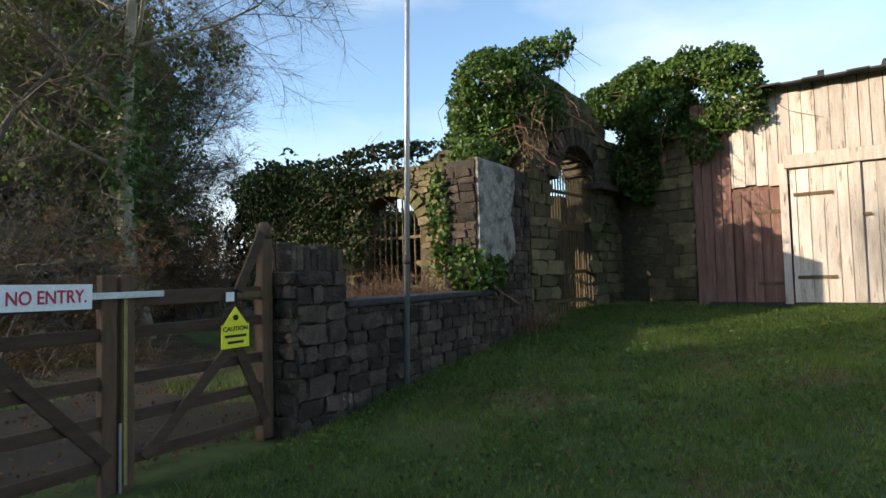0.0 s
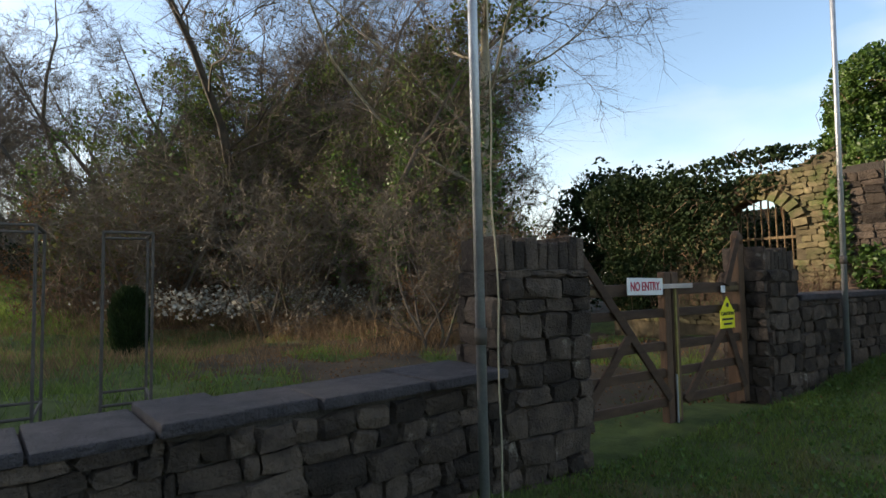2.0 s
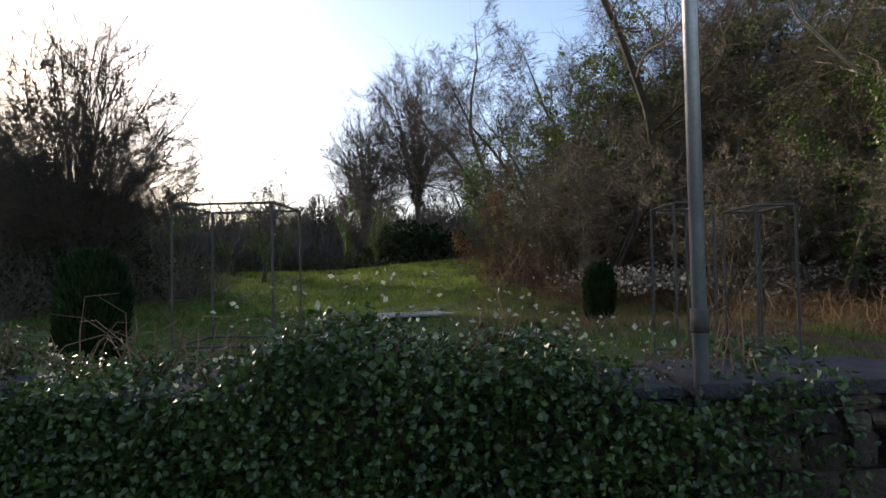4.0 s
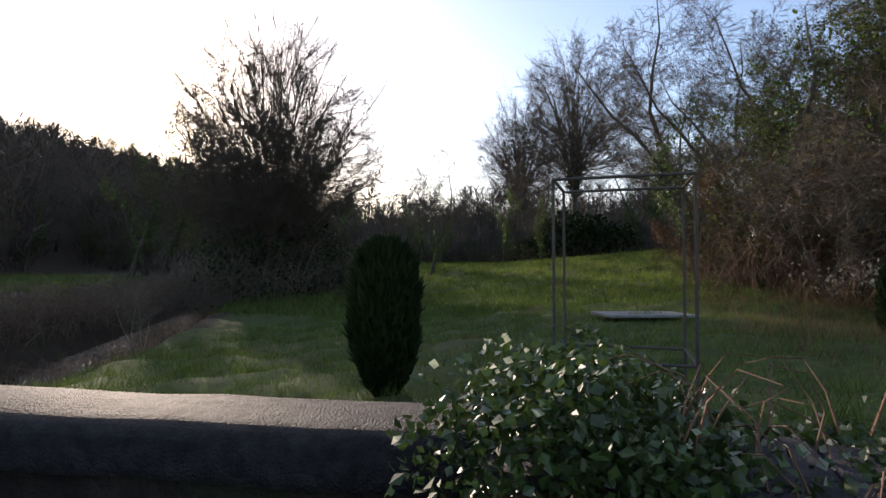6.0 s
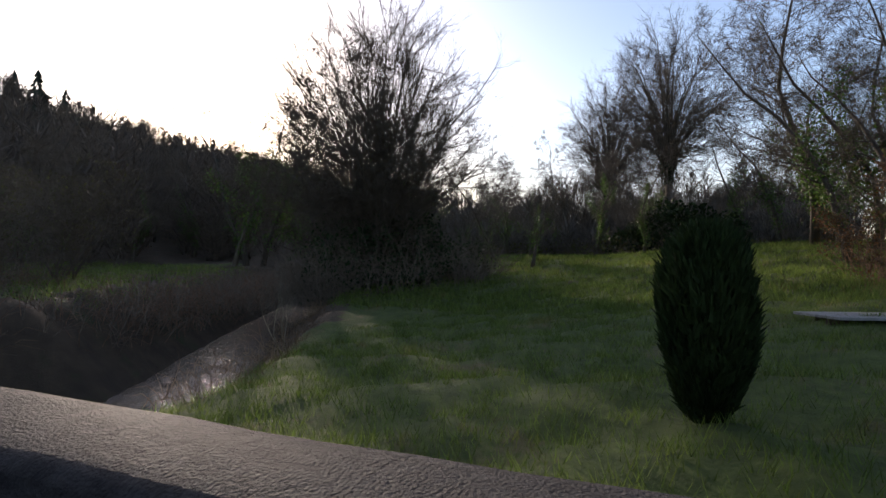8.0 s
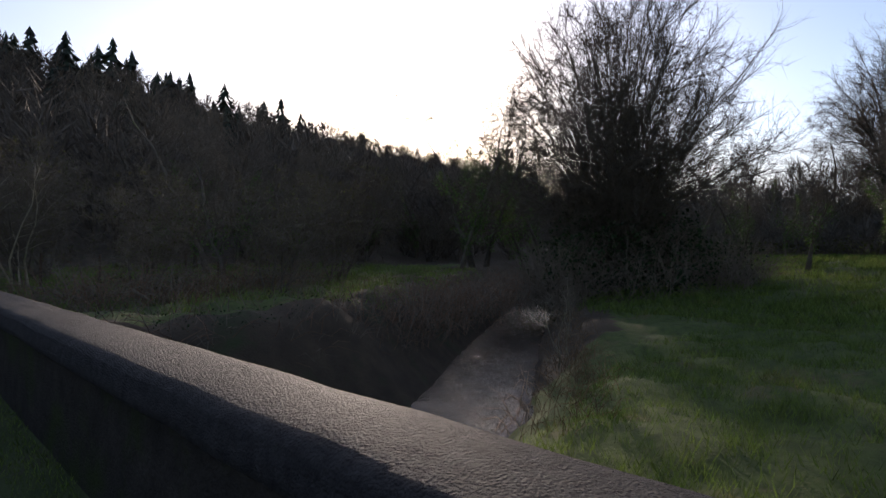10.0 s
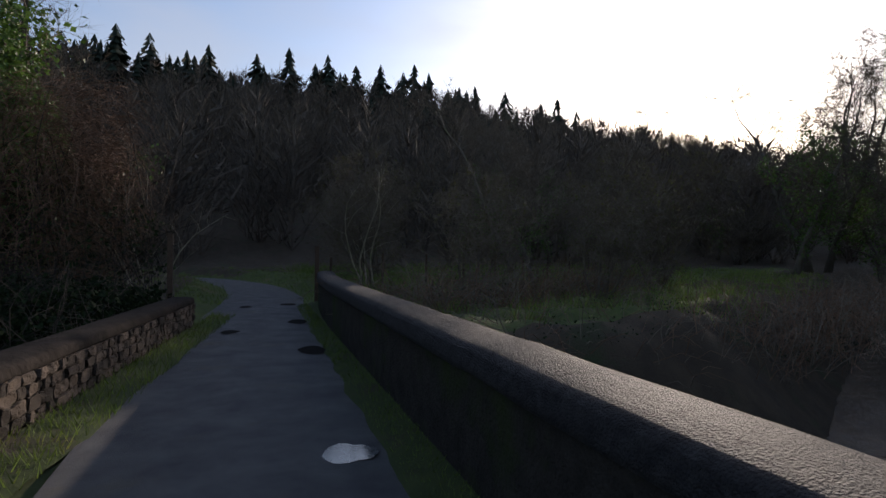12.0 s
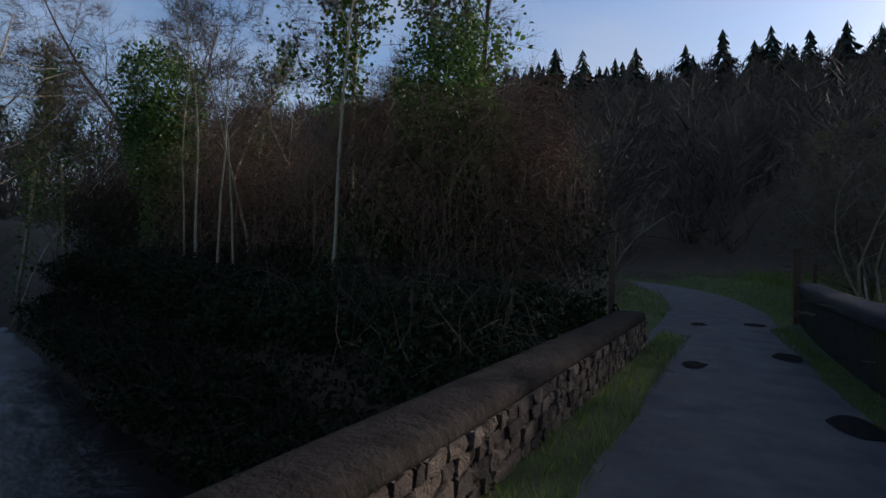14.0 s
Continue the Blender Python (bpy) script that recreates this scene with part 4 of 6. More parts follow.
def text_mesh(body, size, material, place, extrude=0.002):
    cu = bpy.data.curves.new("lettering", "FONT")
    cu.body, cu.size, cu.align_x, cu.align_y, cu.extrude = body, size, "CENTER", "CENTER", extrude
    cu.offset = size * 0.012
    tmp = new("lettering", cu)
    me = bpy.data.meshes.new_from_object(tmp.evaluated_get(bpy.context.evaluated_depsgraph_get()))
    bpy.data.objects.remove(tmp)
    me.materials.clear()
    me.materials.append(material)
    me.transform(place)
    me.update()
    return me


def facing(x, y, z):
    """Sign plane that looks towards -x, its right towards -y."""
    return Matrix(((0, 0, -1, x), (-1, 0, 0, y), (0, 1, 0, z), (0, 0, 0, 1)))


sign = thing("no_entry_sign", (GXP - 0.045, -1.52, 1.42), "white rectangular sign with red letters NO ENTRY", "sign")
part("board", Geo().box((GXP - 0.072, -1.495, 1.415), (0.012, 0.50, 0.16), Matrix.Rotation(0.02, 3, "X")), M["white"], sign)
part("lettering", text_mesh("NO ENTRY.", 0.105, M["red"], facing(GXP - 0.081, -1.495, 1.412) @ Matrix.Diagonal((0.80, 1.1, 1, 1))), M["red"], sign, "red capital letters")
caut = thing("caution_sign", (GXP - 0.06, -2.83, 1.05), "small yellow caution sign with a warning triangle", "sign")
part("board", Geo().box((GXP - 0.06, -2.83, 1.04), (0.008, 0.26, 0.19)), M["yellow"], caut)
part("triangle_board", Geo().prism([(-2.72, 1.135), (-2.94, 1.135), (-2.83, 1.28)], GXP - 0.064, GXP - 0.056, Matrix(((0, 1, 0, 0), (1, 0, 0, 0), (0, 0, 1, 0), (0, 0, 0, 1)))), M["yellow"], caut)
part("symbol", Geo().tube([(GXP - 0.07, -2.83, 1.19), (GXP - 0.065, -2.83, 1.19)], [0.024, 0.024], 12), M["black"], caut)
part("lettering", text_mesh("CAUTION", 0.052, M["black"], facing(GXP - 0.066, -2.83, 1.098)), M["black"], caut)
for z, w in ((1.04, 0.2), (0.99, 0.15)):
    part("text_bar", Geo().box((GXP - 0.066, -2.83, z), (0.003, w, 0.022)), M["black"], caut)
tagged(new("notice_plate", Geo().box((GXP - 0.05, -2.79, 1.36), (0.008, 0.075, 0.075)).mesh("notice_plate", M["white"])), "tiny white square notice on the top rail", "sign")


# ---- poles ----
def pole(x, y, z, top, lean, seed):
    e = thing("steel_pole", (x, y, z), "tall slim galvanised steel pole beside the wall", "pole", "poles along the wall")
    tip = (x + lean[0], y + lean[1], top)
    mid = tuple((a + b) / 2 for a, b in zip((x, y, z), tip))
    part("shaft", Geo().tube([(x, y, z - 0.1), mid, tip], [0.031, 0.03, 0.028], 12), M["steel"], e, smooth=True)
    q = Vector((x, y, z)).lerp(Vector(tip), 0.16 if seed else 0.2)
    part("collar", Geo().tube([q, q + Vector((0, 0, 0.1))], [0.038, 0.038], 12), M["cage"], e, smooth=True)
    return e


pole(3.44, -4.64, 0.22, 7.2, (0.03, -0.32), 0)
pole(3.1, 0.9, 0.0, 7.0, (0.0, 0.04), 1)
pole(2.79, 4.77, 0.0, 7.0, (0.0, 0.0), 1)
rope = Geo().tube([(3.1 + 0.012 * math.sin(i), 0.76 + 0.010 * math.cos(i * 1.7) + 0.004 * i, 0.02 + i * 0.27) for i in range(26)], [0.006] * 26, 5)
tagged(new("rope", rope.mesh("rope", M["rope"], True)), "thin pale halyard rope beside the steel pole", "rope")

# ---- tube frames, slab and clipped evergreens in the field ----


def tube_frame(x0, x1, y0, y1, z0, z1, label, mid=None):
    e = thing("tube_frame", ((x0 + x1) / 2, (y0 + y1) / 2, z0), label, "frame", "tube frames in the field")
    r = 0.014
    for x in (x0, x1):
        for y in (y0, y1):
            part("post", Geo().tube([(x, y, z0), (x, y, z1)], [r, r], 7), M["cage"], e)
    for z in [z1, z0 + 0.28] + ([mid] if mid else []):
        for a, b in (((x0, y0), (x1, y0)), ((x0, y1), (x1, y1)), ((x0, y0), (x0, y1)), ((x1, y0), (x1, y1))):
            part("rail", Geo().tube([(*a, z), (*b, z)], [r, r], 7), M["cage"], e)
    return e


tube_frame(6.1, 6.85, 3.33, 3.72, 0.15, 2.03, "open box frame of thin weathered metal tube")
tube_frame(6.25, 7.0, 2.45, 2.85, 0.15, 2.0, "second narrow open frame of metal tube")
tube_frame(5.93, 6.8, 7.86, 8.95, -0.2, 2.12, "larger open cage frame of metal tube by the wall", 0.62)
slab = thing("board_platform", (17.2, 7.9, -0.3), "pale weathered board platform lying in the grass", "platform")
part("board", Geo().box((17.2, 7.9, -0.03), (2.0, 2.3, 0.07), Matrix.Rotation(0.3, 3, "Z") @ Matrix.Rotation(0.04, 3, "Y")), M["board"], slab, bevel=0.015)
for dx in (-0.6, 0.6):
    part("bearer", Geo().box((17.2 + dx, 7.9, -0.24), (0.14, 2.0, 0.36), Matrix.Rotation(0.3, 3, "Z")), M["gatewood"], slab)


def clipped_yew(x, y, z, h, r, tilt, label, seed):
    rng = np.random.default_rng(seed)
    e = thing("columnar_yew", (x, y, z), label, "shrub")
    part("trunk", Geo().tube([(x, y, z - 0.1), (x, y, z + h * 0.5)], [0.07, 0.03], 7), M["bark"], e)
    n = 9000
    t = rng.uniform(0.02, 1, n)
    prof = np.interp(t, [0, 0.12, 0.35, 0.7, 0.9, 1.0], [0.2, 0.62, 0.95, 1.0, 0.78, 0.25])
    a = rng.uniform(0, 2 * math.pi, n)
    rr = r * prof * (1 - 0.35 * rng.uniform(size=n) ** 2) * (1 + 0.08 * np.sin(a * 5 + t * 9))
    p = np.c_[x + rr * np.cos(a) + tilt * t * h, y + rr * np.sin(a), z + t * h]
    d = rng.normal(0, 0.25, (n, 3)) + np.c_[np.cos(a) * 0.35, np.sin(a) * 0.35, np.ones(n)]
    d /= np.linalg.norm(d, axis=1)[:, None]
    w = np.cross(d, rng.normal(size=(n, 3)))
    w /= np.linalg.norm(w, axis=1)[:, None]
    s = rng.uniform(0.10, 0.2, n)[:, None] * h / 2
    v = np.stack([p - w * 0.025, p + w * 0.025, p + d * s], 1).reshape(-1, 3)
    part("foliage", arrays("foliage", v, np.arange(3 * n).reshape(-1, 3), M["ivydark"]), None, e)
    return e


clipped_yew(8.17, 11.5, float(height(8.17, 11.5)) - 0.05, 1.72 - float(height(8.17, 11.5)), 0.46, 0.0, "dark columnar yew in the meadow", 1)
clipped_yew(16.7, 2.3, float(height(16.7, 2.3)) - 0.1, 2.0, 0.42, -0.14, "small leaning dark columnar yew", 2)

# ---- loose blocks behind the parapet ----
rl = random.Random(19)
for x, y, sx, sy, top, key, words in ((3.8, 9.72, 0.3, 0.34, 0.62, "stone", "grey block of stone propped behind the parapet"), (3.85, 9.3, 0.3, 0.36, 0.66, "stone", "dark squared block of stone behind the parapet")):
    low_z = float(height(x, y)) - 0.1
    g = Geo().box((x, y, (low_z + top) / 2), (sx, sy, top - low_z), Matrix.Rotation(rl.uniform(-0.3, 0.3), 3, "Z") @ Matrix.Rotation(rl.uniform(-0.06, 0.06), 3, "X"))
    g.v = [tuple(Vector(p) + Vector((rl.uniform(-0.04, 0.04), rl.uniform(-0.05, 0.05), rl.uniform(-0.05, 0.05)))) for p in g.v]
    tagged(new("stone_block", g.mesh("stone_block", M[key], bevel=0.03)), words, "stone", "blocks behind the parapet")

# ---- facing stones of the long walls ----
for (ax, ay), (bx, by) in zip(WALLPTS[:-1], WALLPTS[1:]):
    rubble(field_wall, (ax, ay), (bx, by), -0.08, 0.83, seed=int(ay * 10) + 3, course=(0.06, 0.18), width=(0.08, 0.36), depth=0.17)
rubble(low_wall, (3.60, -7.0), (3.60, -3.9), 0.1, 1.19, seed=71, depth=0.13)
rubble(left_parapet, (lin(29.0), 29.0), (lin(19.0), 19.0), -0.02, 0.50, seed=81, course=(0.07, 0.14), width=(0.09, 0.26), depth=0.13)


# ---- ivy, brambles and other cover ----
def cover(name, pts, size, material, label, category, seed, kind=""):
    ob = new(name, arrays(name, *leaves(pts, size, np.random.default_rng(seed)), M[material]))
    return tagged(ob, label, category, kind=kind)


def stems(name, roots, n, length, material, label, category, seed, arch=0.5, r=0.006, up=1.0, kind="stuff"):
    """Thin arching shoots that start near the given roots (x, y, z, rx, ry, rz)."""
    rng = random.Random(seed)
    g = Geo()
    for i in range(n):
        c = rng.choice(roots)
        p = Vector((c[0] + rng.uniform(-1, 1) * c[3], c[1] + rng.uniform(-1, 1) * c[4], c[2] + rng.uniform(-1, 1) * c[5]))
        d = Vector((rng.gauss(0, 0.5), rng.gauss(0, 0.5), up)).normalized()
        l = length * rng.uniform(0.5, 1.3)
        pts = [p]
        for k in range(3):
            d = (d + Vector((rng.gauss(0, 0.22), rng.gauss(0, 0.22), -arch * 0.5 * k + rng.gauss(0, 0.1)))).normalized()
            p = p + d * l / 3
            pts.append(p)
        g.tube(pts, [r, r * 0.85, r * 0.6, r * 0.3], 3, cap=False)
    return tagged(new(name, g.mesh(name, M[material])), label, category, kind=kind)


R = np.random.default_rng(7)


def ivy_thing(name, blobs, n, size, label, seed, mat1="ivy", shoots=60, base=None):
    rng = np.random.default_rng(seed)
    e = thing(name, base or blobs[0][:3], label, "ivy")
    part("foliage", arrays("foliage", *leaves(blob_points(n, blobs, rng), size, rng), M[mat1]), None, e)
    rr = random.Random(seed)
    g = Geo()
    for i in range(shoots):
        c = rr.choice(blobs)
        p = Vector(c[:3]) + Vector((rr.uniform(-1, 1) * c[3], rr.uniform(-1, 1) * c[4], -c[5] * 0.3))
        q = p + Vector((rr.gauss(0, 0.3), rr.gauss(0, 0.3), rr.uniform(-1.0, 0.5)))
        g.tube([p, (p + q) / 2 + Vector((rr.gauss(0, 0.1), rr.gauss(0, 0.1), 0)), q], [0.007, 0.005, 0.003], 3, cap=False)
    part("stem_tangle", g, M["redtwig"], e)["kind"] = "stuff"
    return e


ivy_thing("ivy_bush", [(4.4, -8.45, 3.9, 0.8, 0.75, 0.75), (4.2, -8.4, 4.75, 0.72, 0.7, 0.62), (3.6, -8.95, 5.35, 0.55, 0.42, 0.3), (3.2, -9.1, 5.55, 0.22, 0.2, 0.2), (3.9, -9.2, 4.5, 0.6, 0.75, 0.7), (3.66, -9.3, 3.75, 0.25, 0.55, 0.5), (4.75, -8.2, 4.4, 0.3, 0.3, 0.5), (3.5, -8.8, 4.35, 0.25, 0.6, 0.45), (4.0, -7.3, 3.3, 0.4, 0.5, 0.3)], 27000, 0.075,
          "large green ivy bush crowning the stone buttress", 3, shoots=70)
ivy_thing("ivy_bush", [(3.1, -11.6, 5.0, 0.6, 0.55, 0.5), (2.4, -11.4, 5.2, 0.6, 0.5, 0.5), (2.1, -11.3, 4.6, 0.75, 0.55, 0.75), (1.5, -11.2, 5.3, 0.5, 0.45, 0.35), (0.9, -11.1, 5.15, 0.6, 0.45, 0.4), (0.7, -10.95, 4.5, 0.55, 0.3, 0.55), (1.3, -10.95, 3.9, 0.35, 0.2, 0.45), (2.5, -11.4, 3.7, 0.5, 0.25, 0.9)], 30000, 0.075,
          "sunlit ivy spilling over the wall beside the barn", 4, shoots=60)
ivy_thing("ivy_cover", [(8.2, -7.9, 3.3, 1.7, 0.35, 0.4), (9.2, -7.9, 2.6, 0.7, 0.4, 0.9), (8.1, -7.65, 2.2, 0.3, 0.12, 0.9), (6.0, -7.9, 3.55, 1.8, 0.3, 0.18), (7.6, -7.6, 2.9, 0.7, 0.15, 0.6), (6.4, -10.0, 1.8, 1.6, 0.9, 1.3), (8.8, -10.6, 2.0, 1.2, 0.8, 1.5)], 15000, 0.085, "dark ivy draped along the ruined wall top", 5, "ivydark", 90)
ivy_thing("ivy_curtain", [(8.6, -7.55, 2.5, 1.2, 0.14, 1.3), (7.7, -7.55, 3.2, 1.3, 0.14, 0.55), (9.3, -7.6, 3.3, 0.9, 0.35, 0.6), (7.35, -7.58, 2.3, 0.25, 0.12, 1.0), (6.2, -7.7, 3.75, 1.2, 0.25, 0.16), (8.8, -7.5, 1.4, 1.0, 0.2, 0.7), (6.75, -7.6, 2.5, 0.4, 0.12, 0.9), (6.2, -7.62, 3.2, 0.7, 0.1, 0.25)], 13500, 0.085, "dark ivy curtain hanging over the ruined wall", 7, "ivydark", 120)
ivy_thing("ivy_cover", [(3.75, -6.5, 1.55, 0.35, 0.14, 0.35), (3.5, -6.9, 1.5, 0.12, 0.35, 0.25), (4.2, -6.5, 2.3, 0.18, 0.1, 0.8), (4.2, -7.3, 1.9, 0.2, 0.4, 0.6)], 2600, 0.09, "ivy at the foot of the rendered buttress", 6, "ivy", 20)
# ivy over the roadside wall
yy = R.uniform(4.1, 9.0, 52000)
dens = np.minimum(1, (yy - 4.0) / 1.5) * np.minimum(1, (9.1 - yy) / 0.6)
yy = yy[R.uniform(size=len(yy)) < dens]
wx = np.interp(yy, [p[1] for p in WALLPTS] + [9.5], [p[0] for p in WALLPTS] + [2.78])
tt = R.uniform(0, 1, len(yy))
top = 0.98 + 0.10 * np.sin(yy * 2.3) + 0.06 * np.sin(yy * 6.1)
px = np.where(tt < 0.55, wx - 0.12 - 0.13 * R.uniform(size=len(yy)), wx + R.uniform(-0.15, 0.62, len(yy)))
pz = np.where(tt < 0.55, R.uniform(0.0, 1, len(yy)) * top, top - R.uniform(0, 0.2, len(yy)) + 0.12 * R.uniform(size=len(yy)) ** 3)
ivy_wall = thing("ivy_hedge", (2.8, 6.5, 0.9), "dense dark ivy smothering the roadside wall", "ivy")
part("foliage", arrays("foliage", *leaves(np.c_[px, yy, pz], 0.036, R), M["ivyhedge"]), None, ivy_wall)
# scattered leaves coloured pale to stand for glints along the hedge top
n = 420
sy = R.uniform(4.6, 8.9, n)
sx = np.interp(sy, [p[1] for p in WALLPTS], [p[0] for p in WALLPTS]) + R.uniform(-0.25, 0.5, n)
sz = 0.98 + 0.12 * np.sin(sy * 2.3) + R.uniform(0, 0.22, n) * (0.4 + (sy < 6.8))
part("young_leaves", arrays("young_leaves", *leaves(np.c_[sx, sy, sz], 0.028, R), M["glint"]), None, ivy_wall, "ivy leaf tips coloured pale as painted glints")
stems("bramble_shoots", [(wall_x(y) + 0.1, y, 0.95, 0.2, 0.5, 0.1) for y in (5, 6, 7, 7.8)], 150, 0.4, "redtwig", "thin bramble shoots over the wall", "brambles", 12, 0.8, 0.004)
stems("bramble_tangle", [(6.2, -7.0, 1.0, 1.4, 0.4, 0.2), (5.0, -6.6, 1.0, 0.8, 0.4, 0.2)], 420, 0.8, "redtwig", "brown bramble tangle inside the ruin", "brambles", 13, 0.9, 0.006)
stems("bramble_tangle", [(3.35, -7.9, 0.6, 0.2, 0.5, 0.05)], 60, 0.5, "redtwig", "dry stalks at the foot of the wall", "brambles", 14, 1.0, 0.006)
stems("dead_ivy_stems", [(3.5, -8.6, 3.6, 0.15, 0.9, 0.5), (3.4, -9.6, 4.4, 0.2, 1.2, 0.3), (2.6, -11.5, 4.0, 0.9, 0.2, 0.4)], 200, 0.9, "redtwig", "hanging dead stems over the gateway", "ivy stems", 15, 1.2, 0.008, up=-0.2)

# ---- trees ----
tree_kind("hero", "palebark", seed=101, height=17, radius=0.24, counts=(20, 10, 8, 12), spread=0.56, rise=0.34, start=0.2, droop=0.12, wiggle=0.2, rmin=0.009, ivy=1500, ivy_h=0.4)
tree_kind("big", "bark", fan=True, seed=104, height=18.2, width=17.5, stems=40, radius=0.09, branches=22, shoots=13, twigs=9, rmin=0.015, profile=(0.6, 0.85, 1.0, 0.86, 0.56, 0.12), ivy=3000, ivy_mat="ivydark", ivy_h=0.22)
for i in range(4):
    tree_kind("wood%d" % i, "bark", seed=110 + i, height=17, radius=0.22, counts=(15, 7, 5, 11), spread=0.35, rise=0.45, start=0.15, rmin=0.015, ivy=(2600, 900, 1800, 300)[i], ivy_h=(0.7, 0.4, 0.75, 0.3)[i])
tree_kind("tall", "bark", fan=True, seed=120, height=25, width=13, stems=20, fork=0.36, radius=0.21, branches=17, shoots=12, twigs=9, rmin=0.018, ivy=2500, ivy_mat="ivydark", ivy_h=0.42, profile=(0.1, 0.2, 0.62, 1.0, 0.88, 0.2))
tree_kind("bushy", "bark", seed=121, height=8, radius=0.07, counts=(9, 5, 4, 11), spread=0.5, rise=0.3, start=0.08, stems=5, droop=0.06, rmin=0.015, leaf=1600, leaf_mat="olive", leaf_size=0.09)
tree_kind("beech", "bark", seed=122, height=6, radius=0.08, counts=(9, 5, 4, 8), spread=0.5, rise=0.2, start=0.08, stems=3, rmin=0.013, leaf=4500, leaf_mat="leafbrown", leaf_size=0.09)
tree_kind("evergreen", "bark", seed=126, height=12, radius=0.16, counts=(16, 7, 5, 6), spread=0.36, rise=0.15, start=0.1, droop=0.10, rmin=0.013, leaf=5200, leaf_mat="evergreen", leaf_size=0.14)
tree_kind("slim", "palebark", seed=123, height=13, radius=0.085, counts=(12, 6, 5, 8), spread=0.24, rise=0.5, start=0.4, rmin=0.012)
tree_kind("whip", "palebark", seed=127, height=13, radius=0.055, counts=(11, 5, 4, 6), spread=0.2, rise=0.5, start=0.5, wiggle=0.06, rmin=0.009)
tree_kind("slimivy", "palebark", seed=124, height=14, radius=0.12, counts=(12, 6, 5, 8), spread=0.25, rise=0.5, start=0.4, rmin=0.012, ivy=2400, ivy_h=0.85)
tree_kind("birch", "palebark", seed=125, height=4.6, radius=0.035, counts=(8, 4, 8), spread=0.4, rise=0.5, start=0.3, stems=4, rmin=0.007)

plant("hero", 13.1, -7.1, 0.1, 40, 1.0, "ash_tree", "tall bare tree with pale lichened trunk and drooping twigs")
plant("big", 31.0, 29.5, -1.5, 0, 1.0, "willow_tree", "broad bare many-stemmed tree on the river bank")
plant("tall", 71, 13.9, 0.8, 20, 1.1, "beech_tree", "tall bare round-crowned tree far across the meadow")
plant("tall", 69, 20.5, 0.8, 130, 0.84, "beech_tree", "bare round-crowned tree beside a taller one")
rt = random.Random(77)
spots = []
for i in range(400):
    az, D = rt.uniform(89, 126), rt.uniform(24, 58)
    x, y = 0.4 + D * math.sin(radians(az)), 4 + D * math.cos(radians(az))
    if len(spots) < 44 and all(math.hypot(x - a, y - b) > 3.2 for a, b in spots) and not (az < 95 and D < 33) and not (az > 121 and D > 44):
        spots.append((x, y))
for i, (x, y) in enumerate(spots):
    plant("wood%d" % (i % 4), x, y, float(height(x, y)), rt.uniform(0, 360), rt.uniform(0.8, 1.15), "woodland_tree", "bare woodland tree wrapped in green ivy" if i % 4 in (0, 2) else "bare winter woodland tree", group="woodland edge")
for i in range(17):
    az, D = 92 + i * 2.4 + rt.uniform(-1, 1), rt.uniform(22.5, 28)
    x, y = 0.4 + D * math.sin(radians(az)), 4 + D * math.cos(radians(az))
    plant("bushy" if i % 3 else "beech", x, y, float(height(x, y)), rt.uniform(0, 360), rt.uniform(0.75, 1.2), "hedge_bush", "tangled olive-brown bush at the wood's edge" if i % 3 else "bush holding brown winter leaves", "bush", "wood's edge bushes")
for x, y, k, s in ((10.5, -3.0, "bushy", 0.5), (18.5, -4.5, "wood2", 0.8), (17.0, -1.5, "bushy", 0.8), (11.5, -5.6, "beech", 0.55), (14.0, -9.5, "beech", 0.6), (15.5, -3.8, "wood0", 0.6)):
    plant(k, x, y, float(height(x, y)), rt.uniform(0, 360), s, "hedge_bush" if k in ("bushy", "beech") else "woodland_tree", "leafy brown bush behind the gate" if k == "beech" else "tangled ivy-clad tree behind the gate" if k != "bushy" else "tangled twiggy bush behind the gate", "bush" if k in ("bushy", "beech") else "tree")
for x, y, s in ((40, 22, 0.55), (46, 27, 0.6), (56, 20, 0.7), (60, 31, 0.65), (52, 33, 0.6), (66, 6, 0.8), (48, 15, 0.5), (62, 15, 0.7), (75, 30, 0.8), (80, 40, 0.8), (58, 38, 0.7), (64, 44, 0.7), (70, 36, 0.6), (84, 30, 0.7), (90, 50, 0.8), (76, 50, 0.7), (66, 26, 0.5), (54, 26, 0.45), (95, 36, 0.6), (100, 44, 0.6)):
    plant("wood%d" % rt.randrange(4), x, y, float(height(x, y)), rt.uniform(0, 360), s, "woodland_tree", "bare tree at the far edge of the meadow", group="far trees")
for i, (az, D, s_) in enumerate(((97, 30, 0.8), (104, 28, 1.0), (110, 30, 1.1), (116, 26, 1.05), (122, 28, 1.1), (125, 25, 0.95), (101, 33, 1.05), (107, 34, 1.2), (119, 33, 1.2), (113, 35, 1.2), (123, 19.5, 0.95), (122, 24.5, 1.1), (115, 20.5, 0.8), (126.5, 22, 1.0))):
    x, y = 0.4 + D * math.sin(radians(az)), 4 + D * math.cos(radians(az))
    plant("evergreen", x, y, float(height(x, y)), 47 * i, s_, "evergreen_tree", "drooping dull green tree at the wood's edge", group="wood's edge evergreens")
